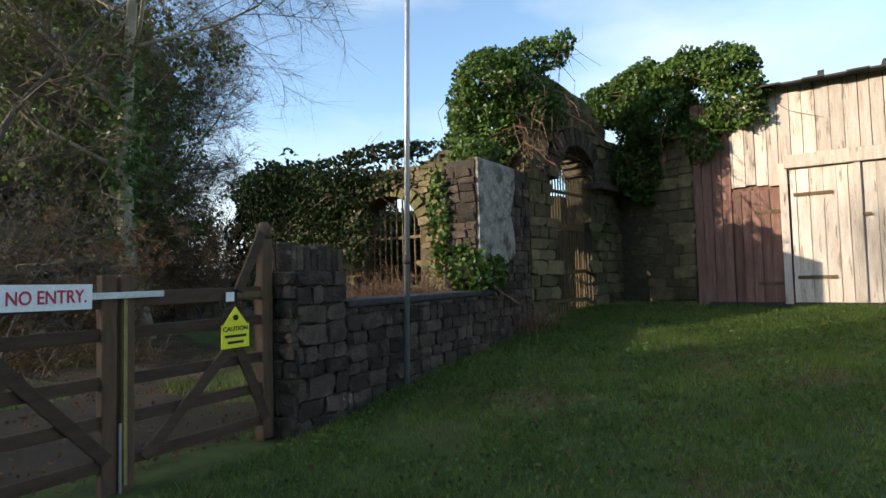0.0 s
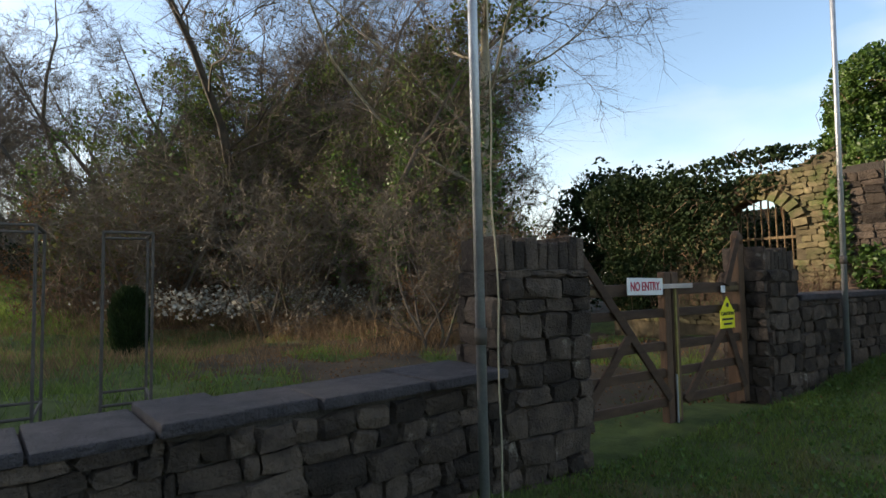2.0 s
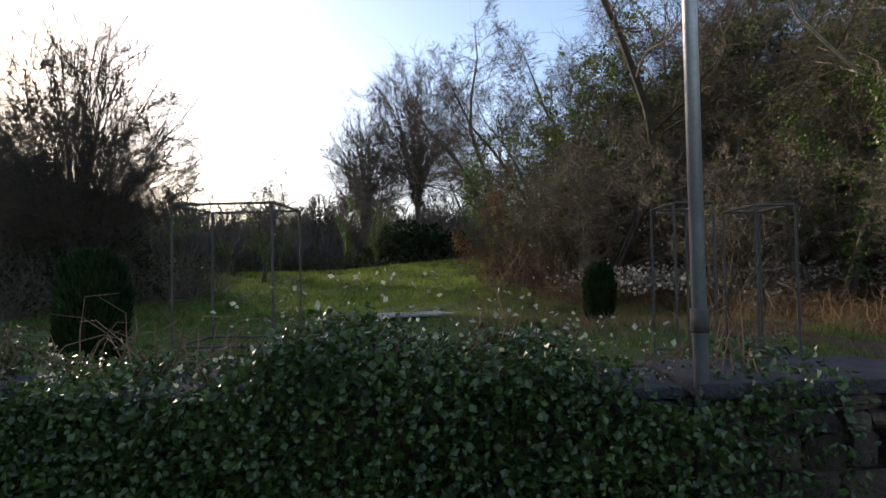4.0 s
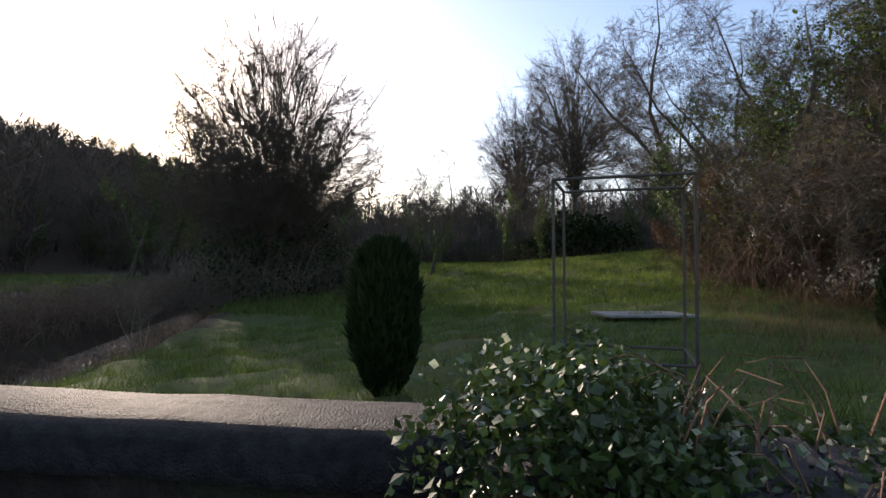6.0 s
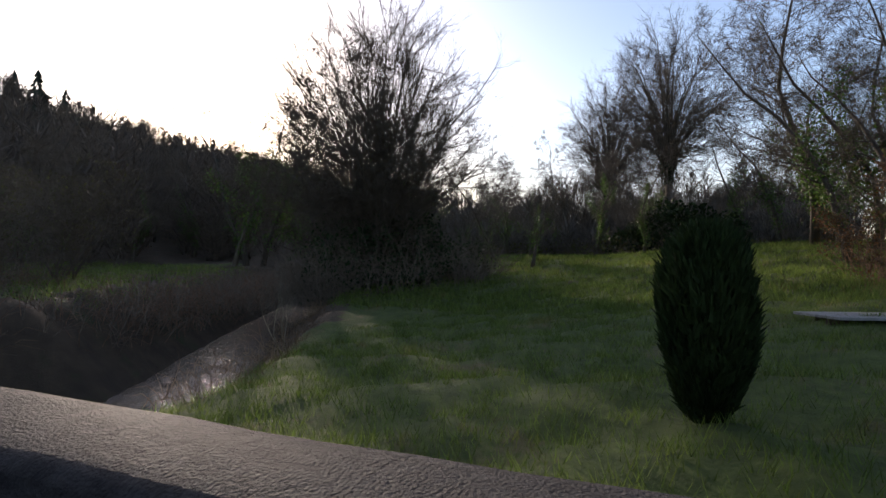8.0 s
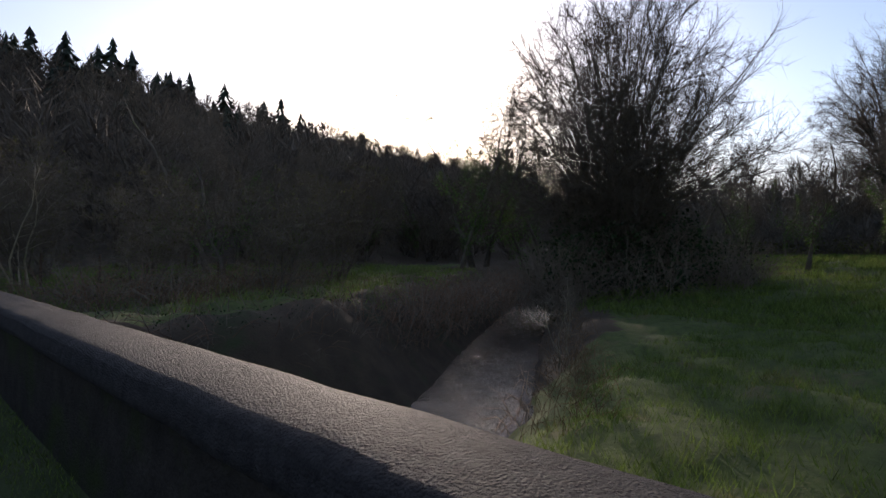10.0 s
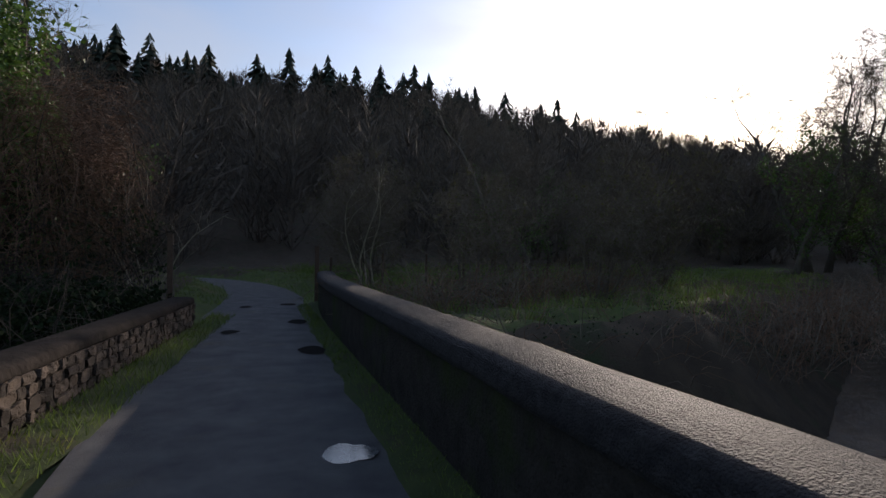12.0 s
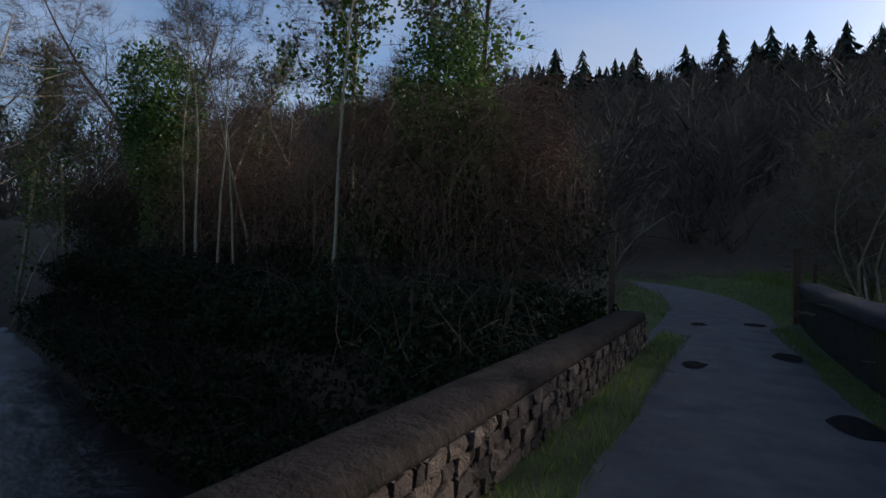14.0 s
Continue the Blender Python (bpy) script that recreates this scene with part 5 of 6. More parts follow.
# dark evergreen bushes
ivy_thing("laurel_bush", [(13.5, -12.5, 3.3, 1.6, 1.6, 2.2), (12.0, -13.2, 3.6, 1.4, 1.4, 1.6), (14.6, -11.8, 2.6, 1.2, 1.2, 2.2)], 9000, 0.16, "dark rounded evergreen bush behind the ruin", 21, "ivydark", 30, (13.5, -12.5, 0.6))
ivy_thing("laurel_bush", [(58, 13.2, 2.6, 4.4, 4.4, 3.6), (60, 9.5, 2.4, 3.2, 3.2, 2.8), (57, 17, 1.6, 2.4, 2.4, 2.2)], 9000, 0.38, "dark evergreen bush at the meadow's far edge", 22, "ivydark", 10, (58, 13.2, 0.5))
# far bank and left bank of the river
for i in range(24):
    t = rt.random()
    x, y = 8 + 52 * t + rt.uniform(-2, 2), 34.5 + 30 * t + rt.uniform(0, 16)
    plant("wood%d" % rt.randrange(4) if i % 3 else "bushy", x, y, float(height(x, y)), rt.uniform(0, 360), rt.uniform(0.48, 0.68) if i % 3 else 0.8, "river_tree", "bare dark tree on the far river bank", group="river bank trees")
for x, y, s in ((7.0, 33.0, 0.55), (10.5, 31.5, 0.6), (15.5, 35.0, 0.7), (5.2, 38.5, 0.6)):
    plant("bushy", x, y, float(height(x, y)), rt.uniform(0, 360), s, "river_bush", "bare multi-stemmed bush by the river meadow", "bush")
for x, y, s_ in ((33.5, 42.6, 0.7), (36, 43.4, 0.66), (31.5, 42, 0.6), (44, 45, 0.75), (50, 47, 0.85), (56, 52, 0.95), (48, 41, 0.75), (62, 60, 0.8), (70, 66, 0.9), (53, 44, 0.8)):
    plant("wood%d" % rt.randrange(4), x, y, float(height(x, y)), rt.uniform(0, 360), 1.3 * s_, "river_tree", "bare dark tree beside the river", group="river bank trees")
plant("birch", 15.3, 23.4, float(height(15.3, 23.4)), 70, 0.6, "river_shrub", "small bare many-stemmed shrub at the water's edge", "bush")
hz = lambda x, y: float(height(x, y))
# left bank beyond the bridge
for x, y, turn, size in ((-11.0, 31.2, 80, 0.72), (-12.4, 31.8, 150, 0.8), (-10.1, 31.0, 220, 0.6), (-13.6, 32.4, 300, 0.7)):
    plant("whip", x, y, hz(x, y) - 0.2, turn, size, "ash_sapling", "thin pale sapling on the shaded river bank", group="pale bank saplings")
plant("whip", -7.4, 31.4, float(height(-7.4, 31.4)) - 0.3, 10, 1.0, "ash_sapling", "slender pale bare trunk on the river bank")
plant("slimivy", -9.0, 34.2, float(height(-9, 34.2)), 60, 1.0, "ash_sapling", "slender trunk thick with ivy")
for i in range(22):
    x, y = rt.uniform(-27, -7), rt.uniform(33.5, 48)
    plant(("slim", "slim", "slimivy", "wood3")[i % 4], x, y, float(height(x, y)), rt.uniform(0, 360), rt.uniform(0.6, 0.95), "woodland_tree", "slender bare tree on the shaded river bank", group="left bank wood")
plant("slimivy", -6.0, 36.0, float(height(-6, 36)), 200, 1.0, "ash_sapling", "tall ivy-clad bare tree")
plant("wood1", -4.0, 37.5, float(height(-4, 37.5)), 100, 0.75, "woodland_tree", "bare twiggy tree behind the brambles")
plant("hero", -15.8, 27.0, -0.5, 200, 0.55, "ash_tree", "pale bare tree leaning over the river", lean=8)
plant("birch", -1.9, 33.0, 0.1, 30, 1.0, "birch_sapling", "pale many-stemmed birch sapling by the lane")
plant("birch", 5.0, 37.0, float(height(5, 37)), 130, 1.05, "birch_sapling", "pale birch sapling beside the meadow fence")
ivy_thing("ivy_tree", [(-16.7, 34, 6.8, 1.5, 1.5, 2.0), (-15.9, 33.6, 5.0, 1.2, 1.2, 1.8), (-17.4, 34.2, 5.2, 1.1, 1.1, 1.8), (-16.6, 34, 2.2, 0.8, 0.8, 2.4)], 13000, 0.12, "tree swallowed by ivy, rounded dark crown", 23, "ivy", 30, (-16.7, 34, 0.5))
ivy_thing("ivy_tree", [(-5.2, 33.0, 5.2, 1.3, 1.2, 2.2), (-6.0, 33.4, 3.0, 1.2, 1.0, 2.4), (-4.3, 33.2, 3.4, 1.2, 1.0, 2.4), (-4.4, 33.6, 6.6, 0.7, 0.7, 1.0), (-7.2, 33.0, 1.2, 1.4, 1.0, 1.5)], 19000, 0.10, "dark ivy-smothered tree beside the lane", 24, "ivy", 160, (-5.2, 33, 0.2))
stems("travellers_joy", [(-10, 33.5, 3.0, 3.0, 0.8, 1.5), (-3.4, 32.9, 3.2, 1.3, 0.8, 1.8), (-2.9, 33.0, 2.2, 1.0, 0.8, 1.6), (-5.5, 32.2, 3.8, 1.0, 0.4, 1.6), (-7.2, 32.3, 4.4, 0.7, 0.4, 0.8), (-12.5, 33.5, 4.5, 2.0, 0.8, 1.5), (-3.0, 32.6, 4.2, 1.2, 0.6, 1.2)], 6500, 1.3, "redtwig", "red-brown hanging climber stems over the trees", "climber", 25, 1.3, 0.006, up=0.1)
low = [(x, y, hz(x, y) + 0.25, 1.5, 1.2, 0.35) for x, y in ((-3, 28), (-5, 28.6), (-7.5, 29.2), (-10, 30), (-12.5, 31), (-15, 32), (-18, 33), (-2.4, 30), (-4.5, 31), (-7, 31.5), (-9.5, 32.5), (-13, 34), (-2.0, 27), (-21, 34), (-4, 26.8), (-7, 27.8), (-5.5, 27.0), (-8.5, 28.0), (-10, 28.6), (-11.5, 29.2), (-13, 29.8), (-15, 30.6), (-17, 31.4), (-19, 32.4))]
thick = [(x, y, hz(x, y) + 1.2, 2.0, 1.6, 1.2) for x, y in ((-3.2, 33.5), (-6, 33.6), (-9, 34.4), (-12, 35), (-15, 35.6), (-18, 36), (-21, 36.5), (-24, 37), (-5, 36.5), (-9, 37.5), (-13, 38.5), (-17, 39.5), (-22, 40), (-27, 39))]
stems("bank_thicket", thick, 5200, 2.6, "darktwig", "dense thicket behind the river bank, twigs coloured dark for shade", "scrub", 28, 0.5, 0.011)
cover("thicket_ivy", blob_points(30000, [(a, b, c, 2.2, 1.6, 2.0) for a, b, c, *_ in thick], R, 0.2), 0.12, "ivydark", "dark ivy through the bank thicket", "ivy", 29, "stuff")
stems("hanging_vines", [(x, y, 3.6, 1.4, 0.8, 1.6) for x, y in ((-4, 32.4), (-6.5, 32.0), (-9, 32.6), (-12, 33), (-15, 33.4))], 900, 2.6, "redtwig", "thin bare vines hanging down the bank trees", "climber", 30, 0.9, 0.006, up=-0.7)
stems("bank_scrub", low, 2200, 1.4, "darktwig", "twiggy scrub on the river bank, shade put into its brown", "scrub", 26, 0.8, 0.008)
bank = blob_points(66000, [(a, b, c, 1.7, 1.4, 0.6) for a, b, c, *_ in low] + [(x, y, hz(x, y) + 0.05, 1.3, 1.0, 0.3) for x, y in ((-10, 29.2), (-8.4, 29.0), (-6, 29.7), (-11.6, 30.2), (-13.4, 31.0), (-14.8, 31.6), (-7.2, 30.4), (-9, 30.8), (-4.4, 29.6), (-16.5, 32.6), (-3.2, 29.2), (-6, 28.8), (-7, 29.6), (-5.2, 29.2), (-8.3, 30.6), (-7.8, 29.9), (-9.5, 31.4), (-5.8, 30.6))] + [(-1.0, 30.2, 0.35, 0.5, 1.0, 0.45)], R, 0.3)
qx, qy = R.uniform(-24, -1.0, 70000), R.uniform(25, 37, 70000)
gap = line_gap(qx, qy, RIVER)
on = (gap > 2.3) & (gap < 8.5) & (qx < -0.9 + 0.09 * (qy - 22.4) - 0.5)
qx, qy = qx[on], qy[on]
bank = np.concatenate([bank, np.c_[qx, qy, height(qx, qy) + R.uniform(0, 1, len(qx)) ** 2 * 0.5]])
cover("bank_ivy", bank, 0.10, "bankleaf", "ivy carpeting the river bank, darkened in colour for shade", "ivy", 27, "stuff")
stems("river_scrub", [(31, 29.5, -0.6, 4.6, 4.6, 1.0), (26.5, 30.5, -1.3, 1.8, 1.6, 0.5), (35, 31, -0.6, 3, 3, 0.8), (34, 25.5, -0.4, 3, 2.5, 0.6)], 3400, 3.2, "twig", "dense dark scrub round the river tree", "scrub", 51, 0.4, 0.014)
sp = blob_points(12000, [(31, 29.5, 1.0, 4.8, 4.8, 3.6), (27.0, 30.3, -0.4, 2.2, 1.8, 1.8), (34.5, 26, 0.6, 3.0, 2.8, 2.2), (35.5, 31.5, 0.4, 3.0, 2.6, 2.2)], R, 0.2)
cover("river_ivy", sp, 0.2, "ivydark", "dark ivy and holly under the river tree", "ivy", 52, "stuff")
roots = [(5 + 2.2 * i, 27.0 + 0.15 * i + 0.06 * i * i, -0.9, 1.4, 1.4, 0.7) for i in range(12)] + [(4.4 + 1.5 * i, 30 + 0.7 * i, 0.0, 1.2, 1.2, 0.2) for i in range(7)]
stems("bank_brambles", roots, 3400, 1.3, "redtwig", "brown brambles along the far river bank", "brambles", 53, 0.8, 0.009)
stems("bank_brambles", roots, 2400, 1.5, "twig", "dark bare scrub along the far river bank", "scrub", 54, 0.6, 0.010)
sp = blob_points(10000, [(r[0], r[1], r[2], 1.6, 1.5, 0.8) for r in roots] + [(x, y, hz(x, y) + 0.05, 1.2, 1.0, 0.3) for x, y in ((7.4, 26.2), (9, 27), (10, 28), (8.5, 28.6), (6.2, 26.4), (11.5, 28.8), (5, 26.6), (7, 27.8))], R, 0.2)
cover("bank_leaves", sp, 0.045, "ivydark", "dark low leaves along the river bank", "undergrowth", 55, "stuff")
edge = [(x, y - 3.3, float(height(x, y - 3.3)) + 0.05, 0.9, 0.7, 0.1) for x, y in ((9, 23.1), (10.5, 23.5), (12, 24.3), (13.5, 25.2), (15, 26.1), (17, 27.4), (19, 28.7), (21.5, 30.2), (24, 31.7))]
stems("bank_stalks", edge, 700, 0.7, "dry", "dry stalks along the meadow's river edge", "dry stalks", 56, 0.7, 0.006)
# silver seed heads, dry grass and wood-edge scrub across the field
roots = [(0.4 + 20.5 * math.sin(radians(a)), 4 + 20.5 * math.cos(radians(a)), 0.2, 1.4, 1.0, 0.1) for a in range(93, 122, 2)]
stems("seed_stalks", roots, 900, 1.1, "dry", "pale dry stalks along the wood's edge", "dry stalks", 31, 0.3, 0.01)
sp = np.concatenate([np.array(r[:3]) + R.normal(0, 1, (260, 3)) * [1.3, 1.0, 0.1] + np.c_[np.zeros((260, 2)), R.uniform(0.3, 1.1, 260)] for r in roots[3:12]])
cover("seed_heads", sp, 0.13, "seed", "silvery seed heads above the dry stalks", "seed heads", 32, "stuff")
roots = [(14 + i * 0.9, -2.6 + 0.35 * i - 0.15 * abs(i), 0.05, 1.2, 1.0, 0.05) for i in range(-4, 7)]
stems("dead_bracken", roots, 1900, 0.8, "dry", "bank of brown dead bracken in the field", "bracken", 33, 0.7, 0.010)
roots = [(0.4 + D * math.sin(radians(a)), 4 + D * math.cos(radians(a)), 0.5, 2.5, 2.0, 0.4) for a in range(91, 132, 3) for D in (25, 29)]
stems("wood_scrub", roots, 4500, 2.6, "redtwig", "tangled brown scrub below the wood's trees", "scrub", 34, 0.5, 0.014)
sp = blob_points(9000, [(r[0], r[1], 2.2, 2.2, 2.2, 2.6) for r in roots], R, 0.2)
cover("wood_ivy", sp, 0.18, "olive", "olive mossy undergrowth of the wood", "ivy", 35, "stuff")
sp = blob_points(5200, [(s[0], s[1], 7.5, 1.6, 1.6, 5.0) for s in spots[:26]], R, 0.15)
cover("wood_moss_ivy", sp, 0.17, "ivy", "ivy sprays up the woodland trunks", "ivy", 36, "stuff")

roots = [(52 + 1.2 * i + 3 * math.sin(i), 4 + 2.6 * i, 0.6, 2.5, 2.0, 0.6) for i in range(18)]
stems("far_hedge", roots, 1500, 3.2, "twig", "straggling bare hedge at the meadow's far edge", "hedge", 61, 0.4, 0.03)
cover("far_hedge_leaves", blob_points(5000, [(r[0], r[1], 1.2, 2.6, 2.2, 1.7) for r in roots], R, 0.2), 0.3, "olive", "dull olive leaves in the far hedge", "hedge", 62, "stuff")

# ---- hillside forest ----
rng = np.random.default_rng(55)


def hill_trees(n_dec, n_con):
    V, F, CV, CF = [], [], [], []
    k = 0
    for i in range(n_dec):
        x, y = rng.uniform(-110, 150), rng.uniform(56, 175)
        if line_gap(x, y, ROAD) < 4 or line_gap(x, y, RIVER) < 6 or (x > 95 and y < 90):
            continue
        z, h = float(height(x, y)), rng.uniform(8, 13)
        m = 210
        t = rng.uniform(0.0, 1, m)
        rad = h * 0.24 * np.sin(np.clip(t, 0, 1) * math.pi * 0.93 + 0.15)
        a = rng.uniform(0, 6.283, m)
        rr = rad * rng.uniform(0.1, 1, m)
        p = np.c_[x + rr * np.cos(a), y + rr * np.sin(a), z + t * h]
        d = np.c_[np.cos(a) * 0.6, np.sin(a) * 0.6, np.full(m, 0.9)] + rng.normal(0, 0.35, (m, 3))
        w = rng.normal(size=(m, 3)) * 0.05
        l = rng.uniform(0.8, 2.2, m)[:, None]
        V.append(np.stack([p - w, p + w, p + d * l], 1).reshape(-1, 3))
        V.append(np.array([(x - 0.09, y, z - 0.5), (x + 0.09, y, z - 0.5), (x, y, z + h * 0.9), (x, y - 0.09, z - 0.5), (x, y + 0.09, z - 0.5), (x, y, z + h * 0.9)]))
    for i in range(n_con):
        if i < n_con * 0.62:
            x, y = rng.uniform(-75, 80), rng.uniform(138, 185)
        else:
            x, y = rng.uniform(20, 150), rng.uniform(95, 150)
        z, h = float(height(x, y)), rng.uniform(12, 20) * (1.0 if i < n_con * 0.62 else 0.6)
        for j in range(14):
            zz, rr = z + h * (0.08 + 0.87 * j / 14), h * 0.27 * (1 - j / 14.3) ** 0.8 * rng.uniform(0.85, 1.15)
            for s in range(12):
                a = rng.uniform(0, 6.283)
                r1 = rr * rng.uniform(0.55, 1.2)
                c, s_ = math.cos(a), math.sin(a)
                CV.append([(x, y, zz + h * 0.085), (x + c * r1 - s_ * r1 * 0.35, y + s_ * r1 + c * r1 * 0.35, zz - 0.3), (x + c * r1 + s_ * r1 * 0.35, y + s_ * r1 - c * r1 * 0.35, zz - 0.2)])
    v = np.concatenate(V)
    c = np.array(CV).reshape(-1, 3)
    a = new("hillside_wood", arrays("hillside_wood", v, np.arange(len(v)).reshape(-1, 3), M["hillwood"]))
    b = new("spruce_wood", arrays("spruce_wood", c, np.arange(len(c)).reshape(-1, 3), M["conifer"]))
    tagged(a, "bare brown winter wood covering the hillside", "wood", kind="stuff")
    tagged(b, "dark spruces along the hill's skyline", "wood", kind="stuff")


hill_trees(1600, 330)


def far_wood(seed, n):
    """Bare wood that closes the meadow: a low thicket in front, taller trees behind."""
    rng = np.random.default_rng(seed)
    V = []
    for i in range(n):
        az, D = radians(rng.uniform(52, 97)), rng.uniform(66, 125)
        x, y = 0.4 + D * math.sin(az), 4 + D * math.cos(az)
        if line_gap(x, y, RIVER) < 5:
            continue
        low = D < 78
        z, h = float(height(x, y)), rng.uniform(2.5, 6) if low else rng.uniform(6, 10.5) + 2.5 * math.sin(az * 31) ** 2
        m = 130 if low else 230
        t = rng.uniform(0, 1, m)
        a = rng.uniform(0, 6.283, m)
        rr = h * (0.42 if low else 0.26) * np.sin(np.clip(t * 0.9 + 0.12, 0, 1) * math.pi) * rng.uniform(0.1, 1, m)
        p = np.c_[x + rr * np.cos(a), y + rr * np.sin(a), z + t * h * 0.9]
        d = np.c_[np.cos(a) * 0.5, np.sin(a) * 0.5, np.full(m, 0.9)] + rng.normal(0, 0.35, (m, 3))
        w = rng.normal(size=(m, 3)) * 0.035
        V.append(np.stack([p - w, p + w, p + d * rng.uniform(0.6, 1.7, m)[:, None]], 1).reshape(-1, 3))
        if not low:
            V.append(np.array([(x - 0.12, y + 0.05, z - 0.5), (x + 0.12, y - 0.05, z - 0.5), (x, y, z + h), (x, y - 0.12, z - 0.5), (x, y + 0.12, z - 0.5), (x, y, z + h)]))
    v = np.concatenate(V)
    ob = new("far_wood", arrays("far_wood", v, np.arange(len(v)).reshape(-1, 3), M["farwood"]))
    tagged(ob, "bare wood and thicket beyond the meadow, greyed for haze", "wood", kind="stuff")


far_wood(63, 900)

# ---- posts and fence past the bridge ----
for x, y, h in ((2.78, 34.05, 1.62), (-0.78, 31.9, 1.85)):
    e = thing("marker_post", (x, y, 0), "dark square timber post beside the lane", "post", "posts past the bridge")
    part("shaft", Geo().box((x, y, h / 2 - 0.1), (0.12, 0.12, h + 0.2)), M["gatewood"], e, bevel=0.012)
    part("cap", Geo().box((x, y, h + 0.015), (0.14, 0.14, 0.03)), M["gatewood"], e, bevel=0.008)
fence = thing("wire_fence", (6, 37, 0.1), "low wire fence on rough stakes at the meadow edge", "fence")
fp = [(3.3 + i * 1.9, 35.2 + 1.1 * i) for i in range(9)]
for x, y in fp:
    z = float(height(x, y))
    part("stake", Geo().tube([(x, y, z - 0.2), (x + 0.02, y, z + 1.15)], [0.045, 0.04], 7), M["gatewood"], fence)
for k in range(3):
    part("wire", Geo().tube([(x, y, float(height(x, y)) + 0.35 + 0.33 * k) for x, y in fp], [0.006] * len(fp), 4), M["iron"], fence)
st = thing("tree_stump", (7.3, 48.5, float(height(7.3, 48.5))), "dark broken tree stump in the meadow", "stump")
z = float(height(7.3, 48.5))
part("stump_wood", Geo().tube([(7.3, 48.5, z - 0.2), (7.3, 48.5, z + 0.3), (7.35, 48.5, z + 1.1)], [0.6, 0.42, 0.36], 10), M["bark"], st, smooth=True)


# ---- grass ----
def grass(name, n, xr, yr, hr, w, material, label, seed, keep=None, clump=0.0, lift=None):
    rng = np.random.default_rng(seed)
    x, y = rng.uniform(*xr, n), rng.uniform(*yr, n)
    if clump:
        cx, cy = rng.uniform(*xr, n // 28), rng.uniform(*yr, n // 28)
        i = rng.integers(0, len(cx), n)
        x, y = cx[i] + rng.normal(0, clump, n), cy[i] + rng.normal(0, clump, n)
    if keep is not None:
        k = keep(x, y)
        x, y = x[k], y[k]
    n = len(x)
    z = (height(x, y) if lift is None else lift(x, y)) - 0.01
    a, l = rng.uniform(0, 6.283, n), rng.uniform(*hr, n)
    b = rng.uniform(0, 6.283, n)
    p = np.c_[x, y, z]
    s = np.c_[np.cos(a), np.sin(a), np.zeros(n)] * w
    tip = p + np.c_[np.cos(b) * l * 0.55, np.sin(b) * l * 0.55, l]
    v = np.stack([p - s, p + s, tip], 1).reshape(-1, 3)
    ob = new(name, arrays(name, v, np.arange(3 * n).reshape(-1, 3), M[material]))
    return tagged(ob, label, "grass", kind="stuff")


open_lane = lambda x, y: (line_gap(x, y, ROAD) > 1.05) & ~((x > wall_lo(y)) & (x < wall_lo(y) + 0.55))
wall_lo = lambda y: np.interp(y, [-7, 0.4, 2.6, 4.8, 7.0, 8.8, 9], [3.55, 3.45, 3.2, 2.85, 2.74, 2.82, 99])
grass("grass_forecourt", 230000, (-3.5, 3.6), (-11.0, 4.5), (0.025, 0.095), 0.005, "blade", "short tufty grass of the forecourt", 1, lambda x, y: (line_gap(x, y, ROAD) > 1.0) & (x < wall_lo(y)), 0.11)
grass("grass_field", 90000, (3.9, 24), (-6, 21), (0.08, 0.24), 0.007, "blade", "rough tussocky meadow grass", 2, lambda x, y: (line_gap(x, y, RIVER) > 3.0) & (x > 4.0) & ((y > 1.5) | (np.sin(x * 1.3) * np.sin(y * 1.7) < -0.2)), 0.22)
grass("grass_meadow", 110000, (22, 64), (-6, 30), (0.15, 0.4), 0.02, "blade", "rough sunlit meadow grass further off", 3, lambda x, y: line_gap(x, y, RIVER) > 3.5, 0.34)
grass("grass_far_bank", 30000, (3.2, 30), (28, 56), (0.15, 0.45), 0.012, "blade", "long grass on the far bank", 4, lambda x, y: (line_gap(x, y, RIVER) > 3.0) & (line_gap(x, y, ROAD) > 1.6), 0.4)
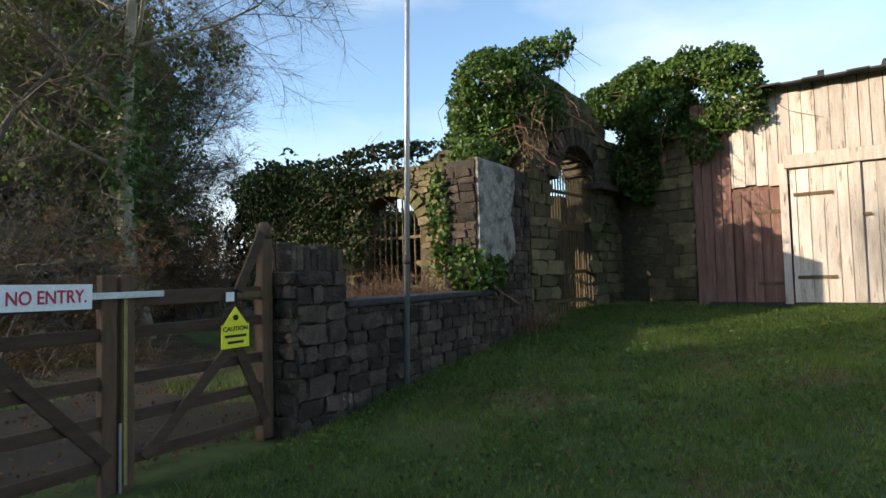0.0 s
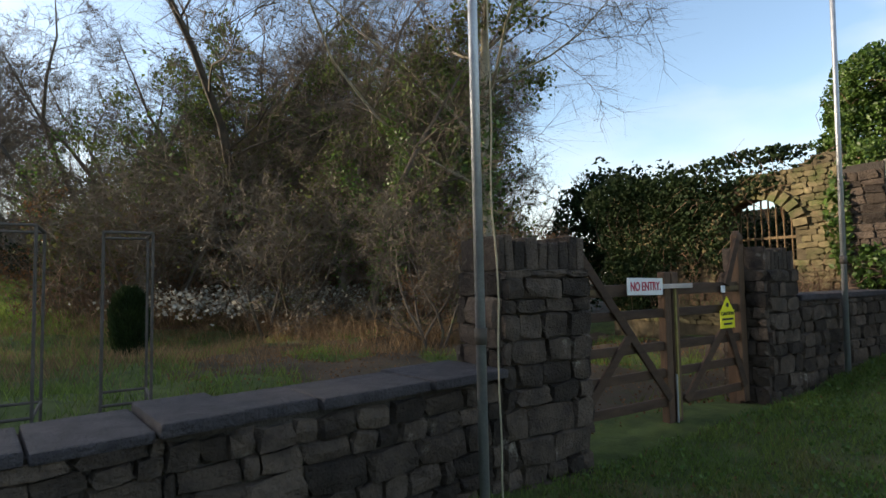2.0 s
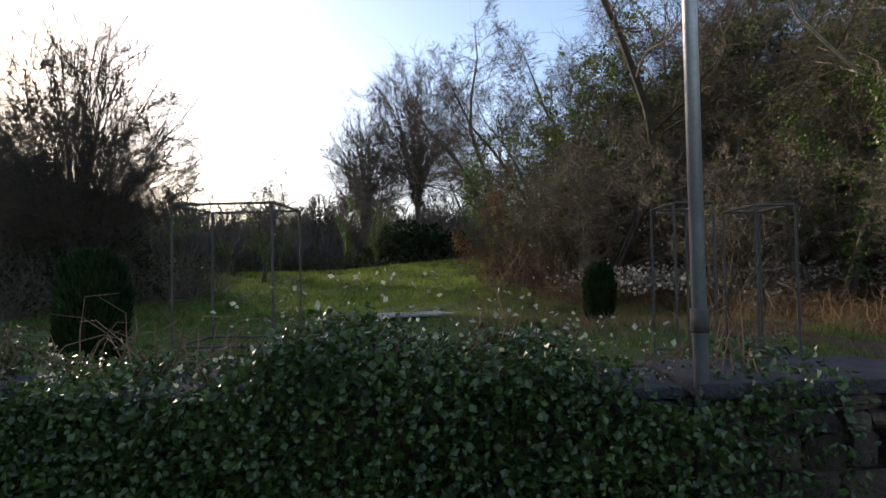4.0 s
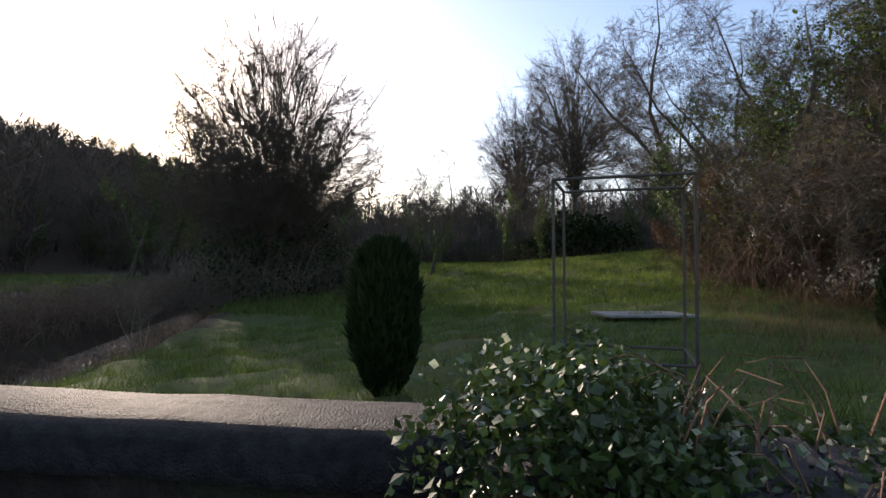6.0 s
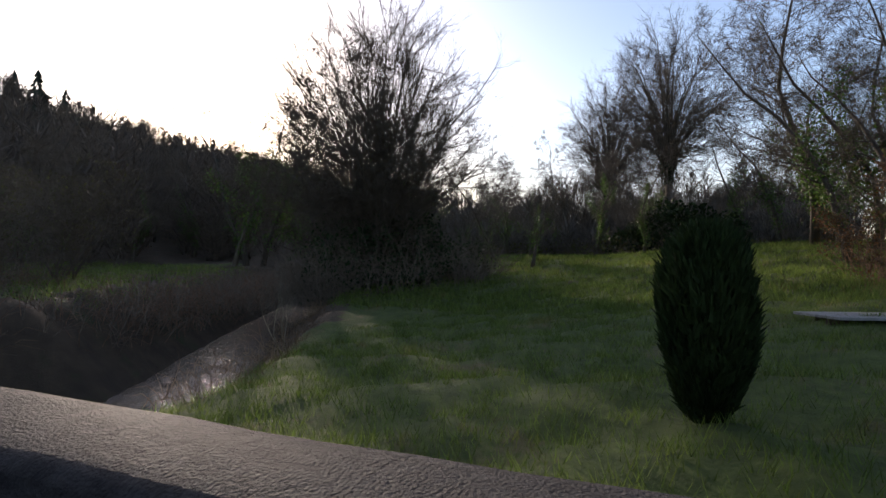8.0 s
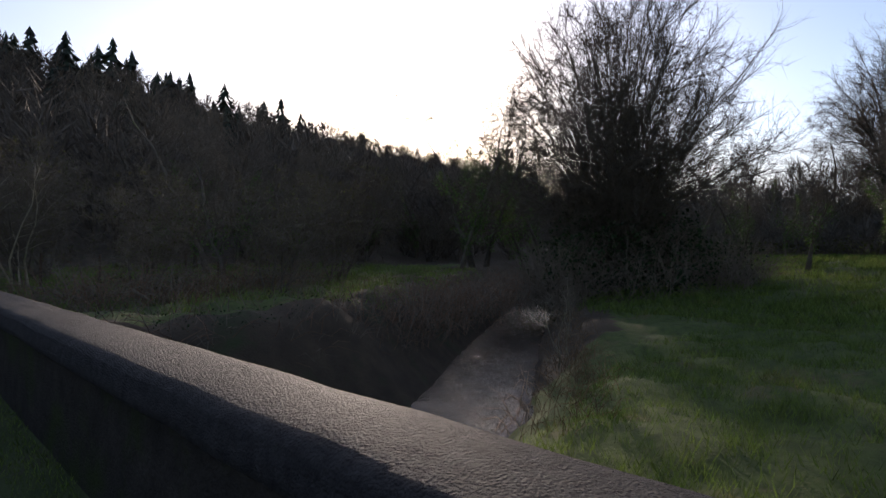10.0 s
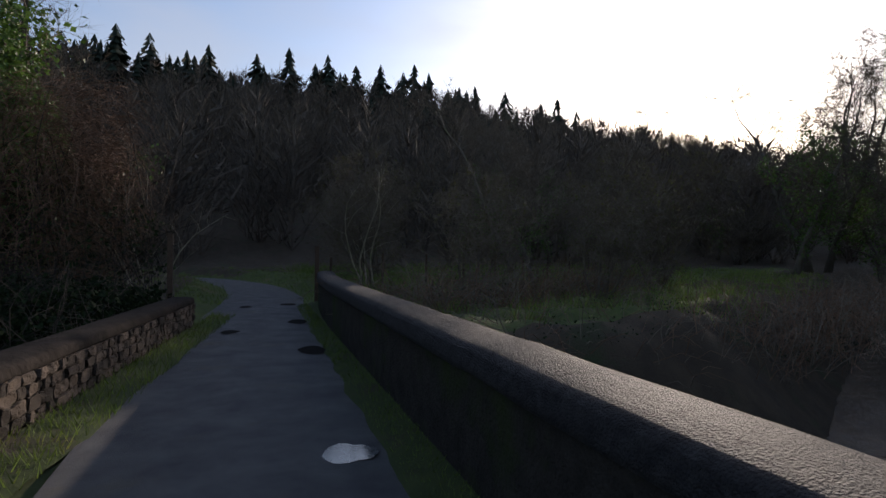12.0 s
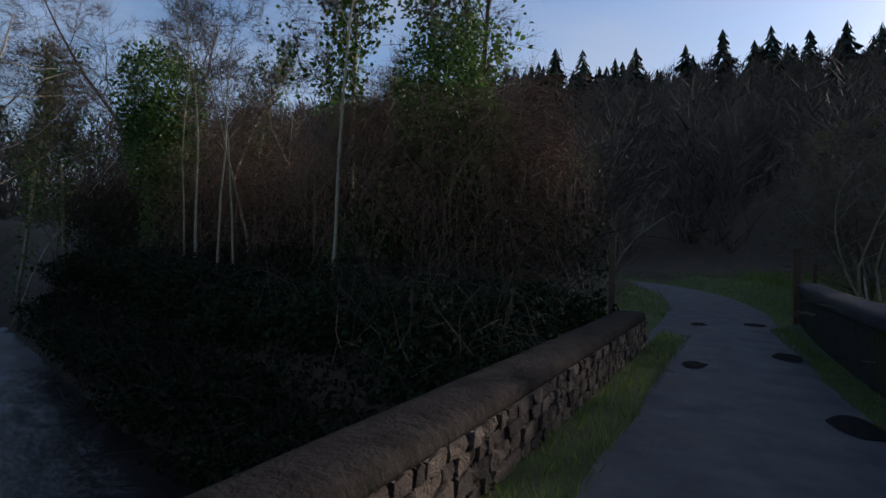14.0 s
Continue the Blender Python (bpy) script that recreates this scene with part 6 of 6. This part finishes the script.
grass("grass_straw", 9000, (-3.5, 3.5), (-10, 4), (0.03, 0.09), 0.006, "dry", "dead straw blades in the forecourt grass", 9, lambda x, y: (line_gap(x, y, ROAD) > 1.0) & (x < wall_lo(y)), 0.5)
grass("grass_dry", 16000, (10, 26), (-5, 6), (0.15, 0.4), 0.008, "dry", "dry straw-coloured grass in the field", 5, None, 0.5)
vl = lambda x, y: np.where(x > 1, np.clip((x - 2.13) / 0.3, 0, 1), np.clip((0.5 - (x - (-0.56 + 0.09 * (y - 22.4)))) / 0.5, 0, 1)) ** 0.7 * 0.10 - 0.02
grass("grass_verge_right", 9000, (2.14, 2.42), (9, 33), (0.02, 0.07), 0.004, "blade", "thin moss and grass along the parapet foot", 6, None, 0, vl)
grass("grass_verge_left", 15000, (-1.2, 0.75), (14, 31), (0.04, 0.16), 0.005, "blade", "bright grass along the low parapet", 7, lambda x, y: (x > -0.54 + 0.09 * (y - 22.4)) & (x < -0.08 + 0.09 * (y - 22.4)), 0, vl)
grass("grass_roadside", 14000, (-6, 8), (34, 54), (0.05, 0.2), 0.01, "blade", "grass beside the bending lane", 8, lambda x, y: line_gap(x, y, ROAD) > 1.1)
sp = np.c_[R.uniform(-3, 3.4, 900), R.uniform(-10, 3, 900), np.zeros(900)]
sp[:, 2] = height(sp[:, 0], sp[:, 1]) + 0.03
sp = np.concatenate([sp, np.c_[R.uniform(4, 14, 7000), R.uniform(-7, 2, 7000), np.zeros(7000)]])
sp[900:, 2] = height(sp[900:, 0], sp[900:, 1]) + 0.03
wx_, wy_ = R.uniform(-3.4, 3.5, 26000), R.uniform(-11, 4, 26000)
on = (line_gap(wx_, wy_, ROAD) > 1.0) & (wx_ < wall_lo(wy_)) & (np.sin(wx_ * 2.1 + wy_) * np.sin(wy_ * 1.7 - wx_ * 0.6) > -0.45)
wx_, wy_ = wx_[on], wy_[on]
cover("lawn_weeds", np.c_[wx_, wy_, height(wx_, wy_) + R.uniform(0.015, 0.07, len(wx_))], 0.034, "ivy", "small leafy weeds in the forecourt grass", "weeds", 42, "stuff")
cover("leaf_litter", sp, 0.035, "leafbrown", "scattered brown leaves on the grass", "leaves", 41, "stuff")
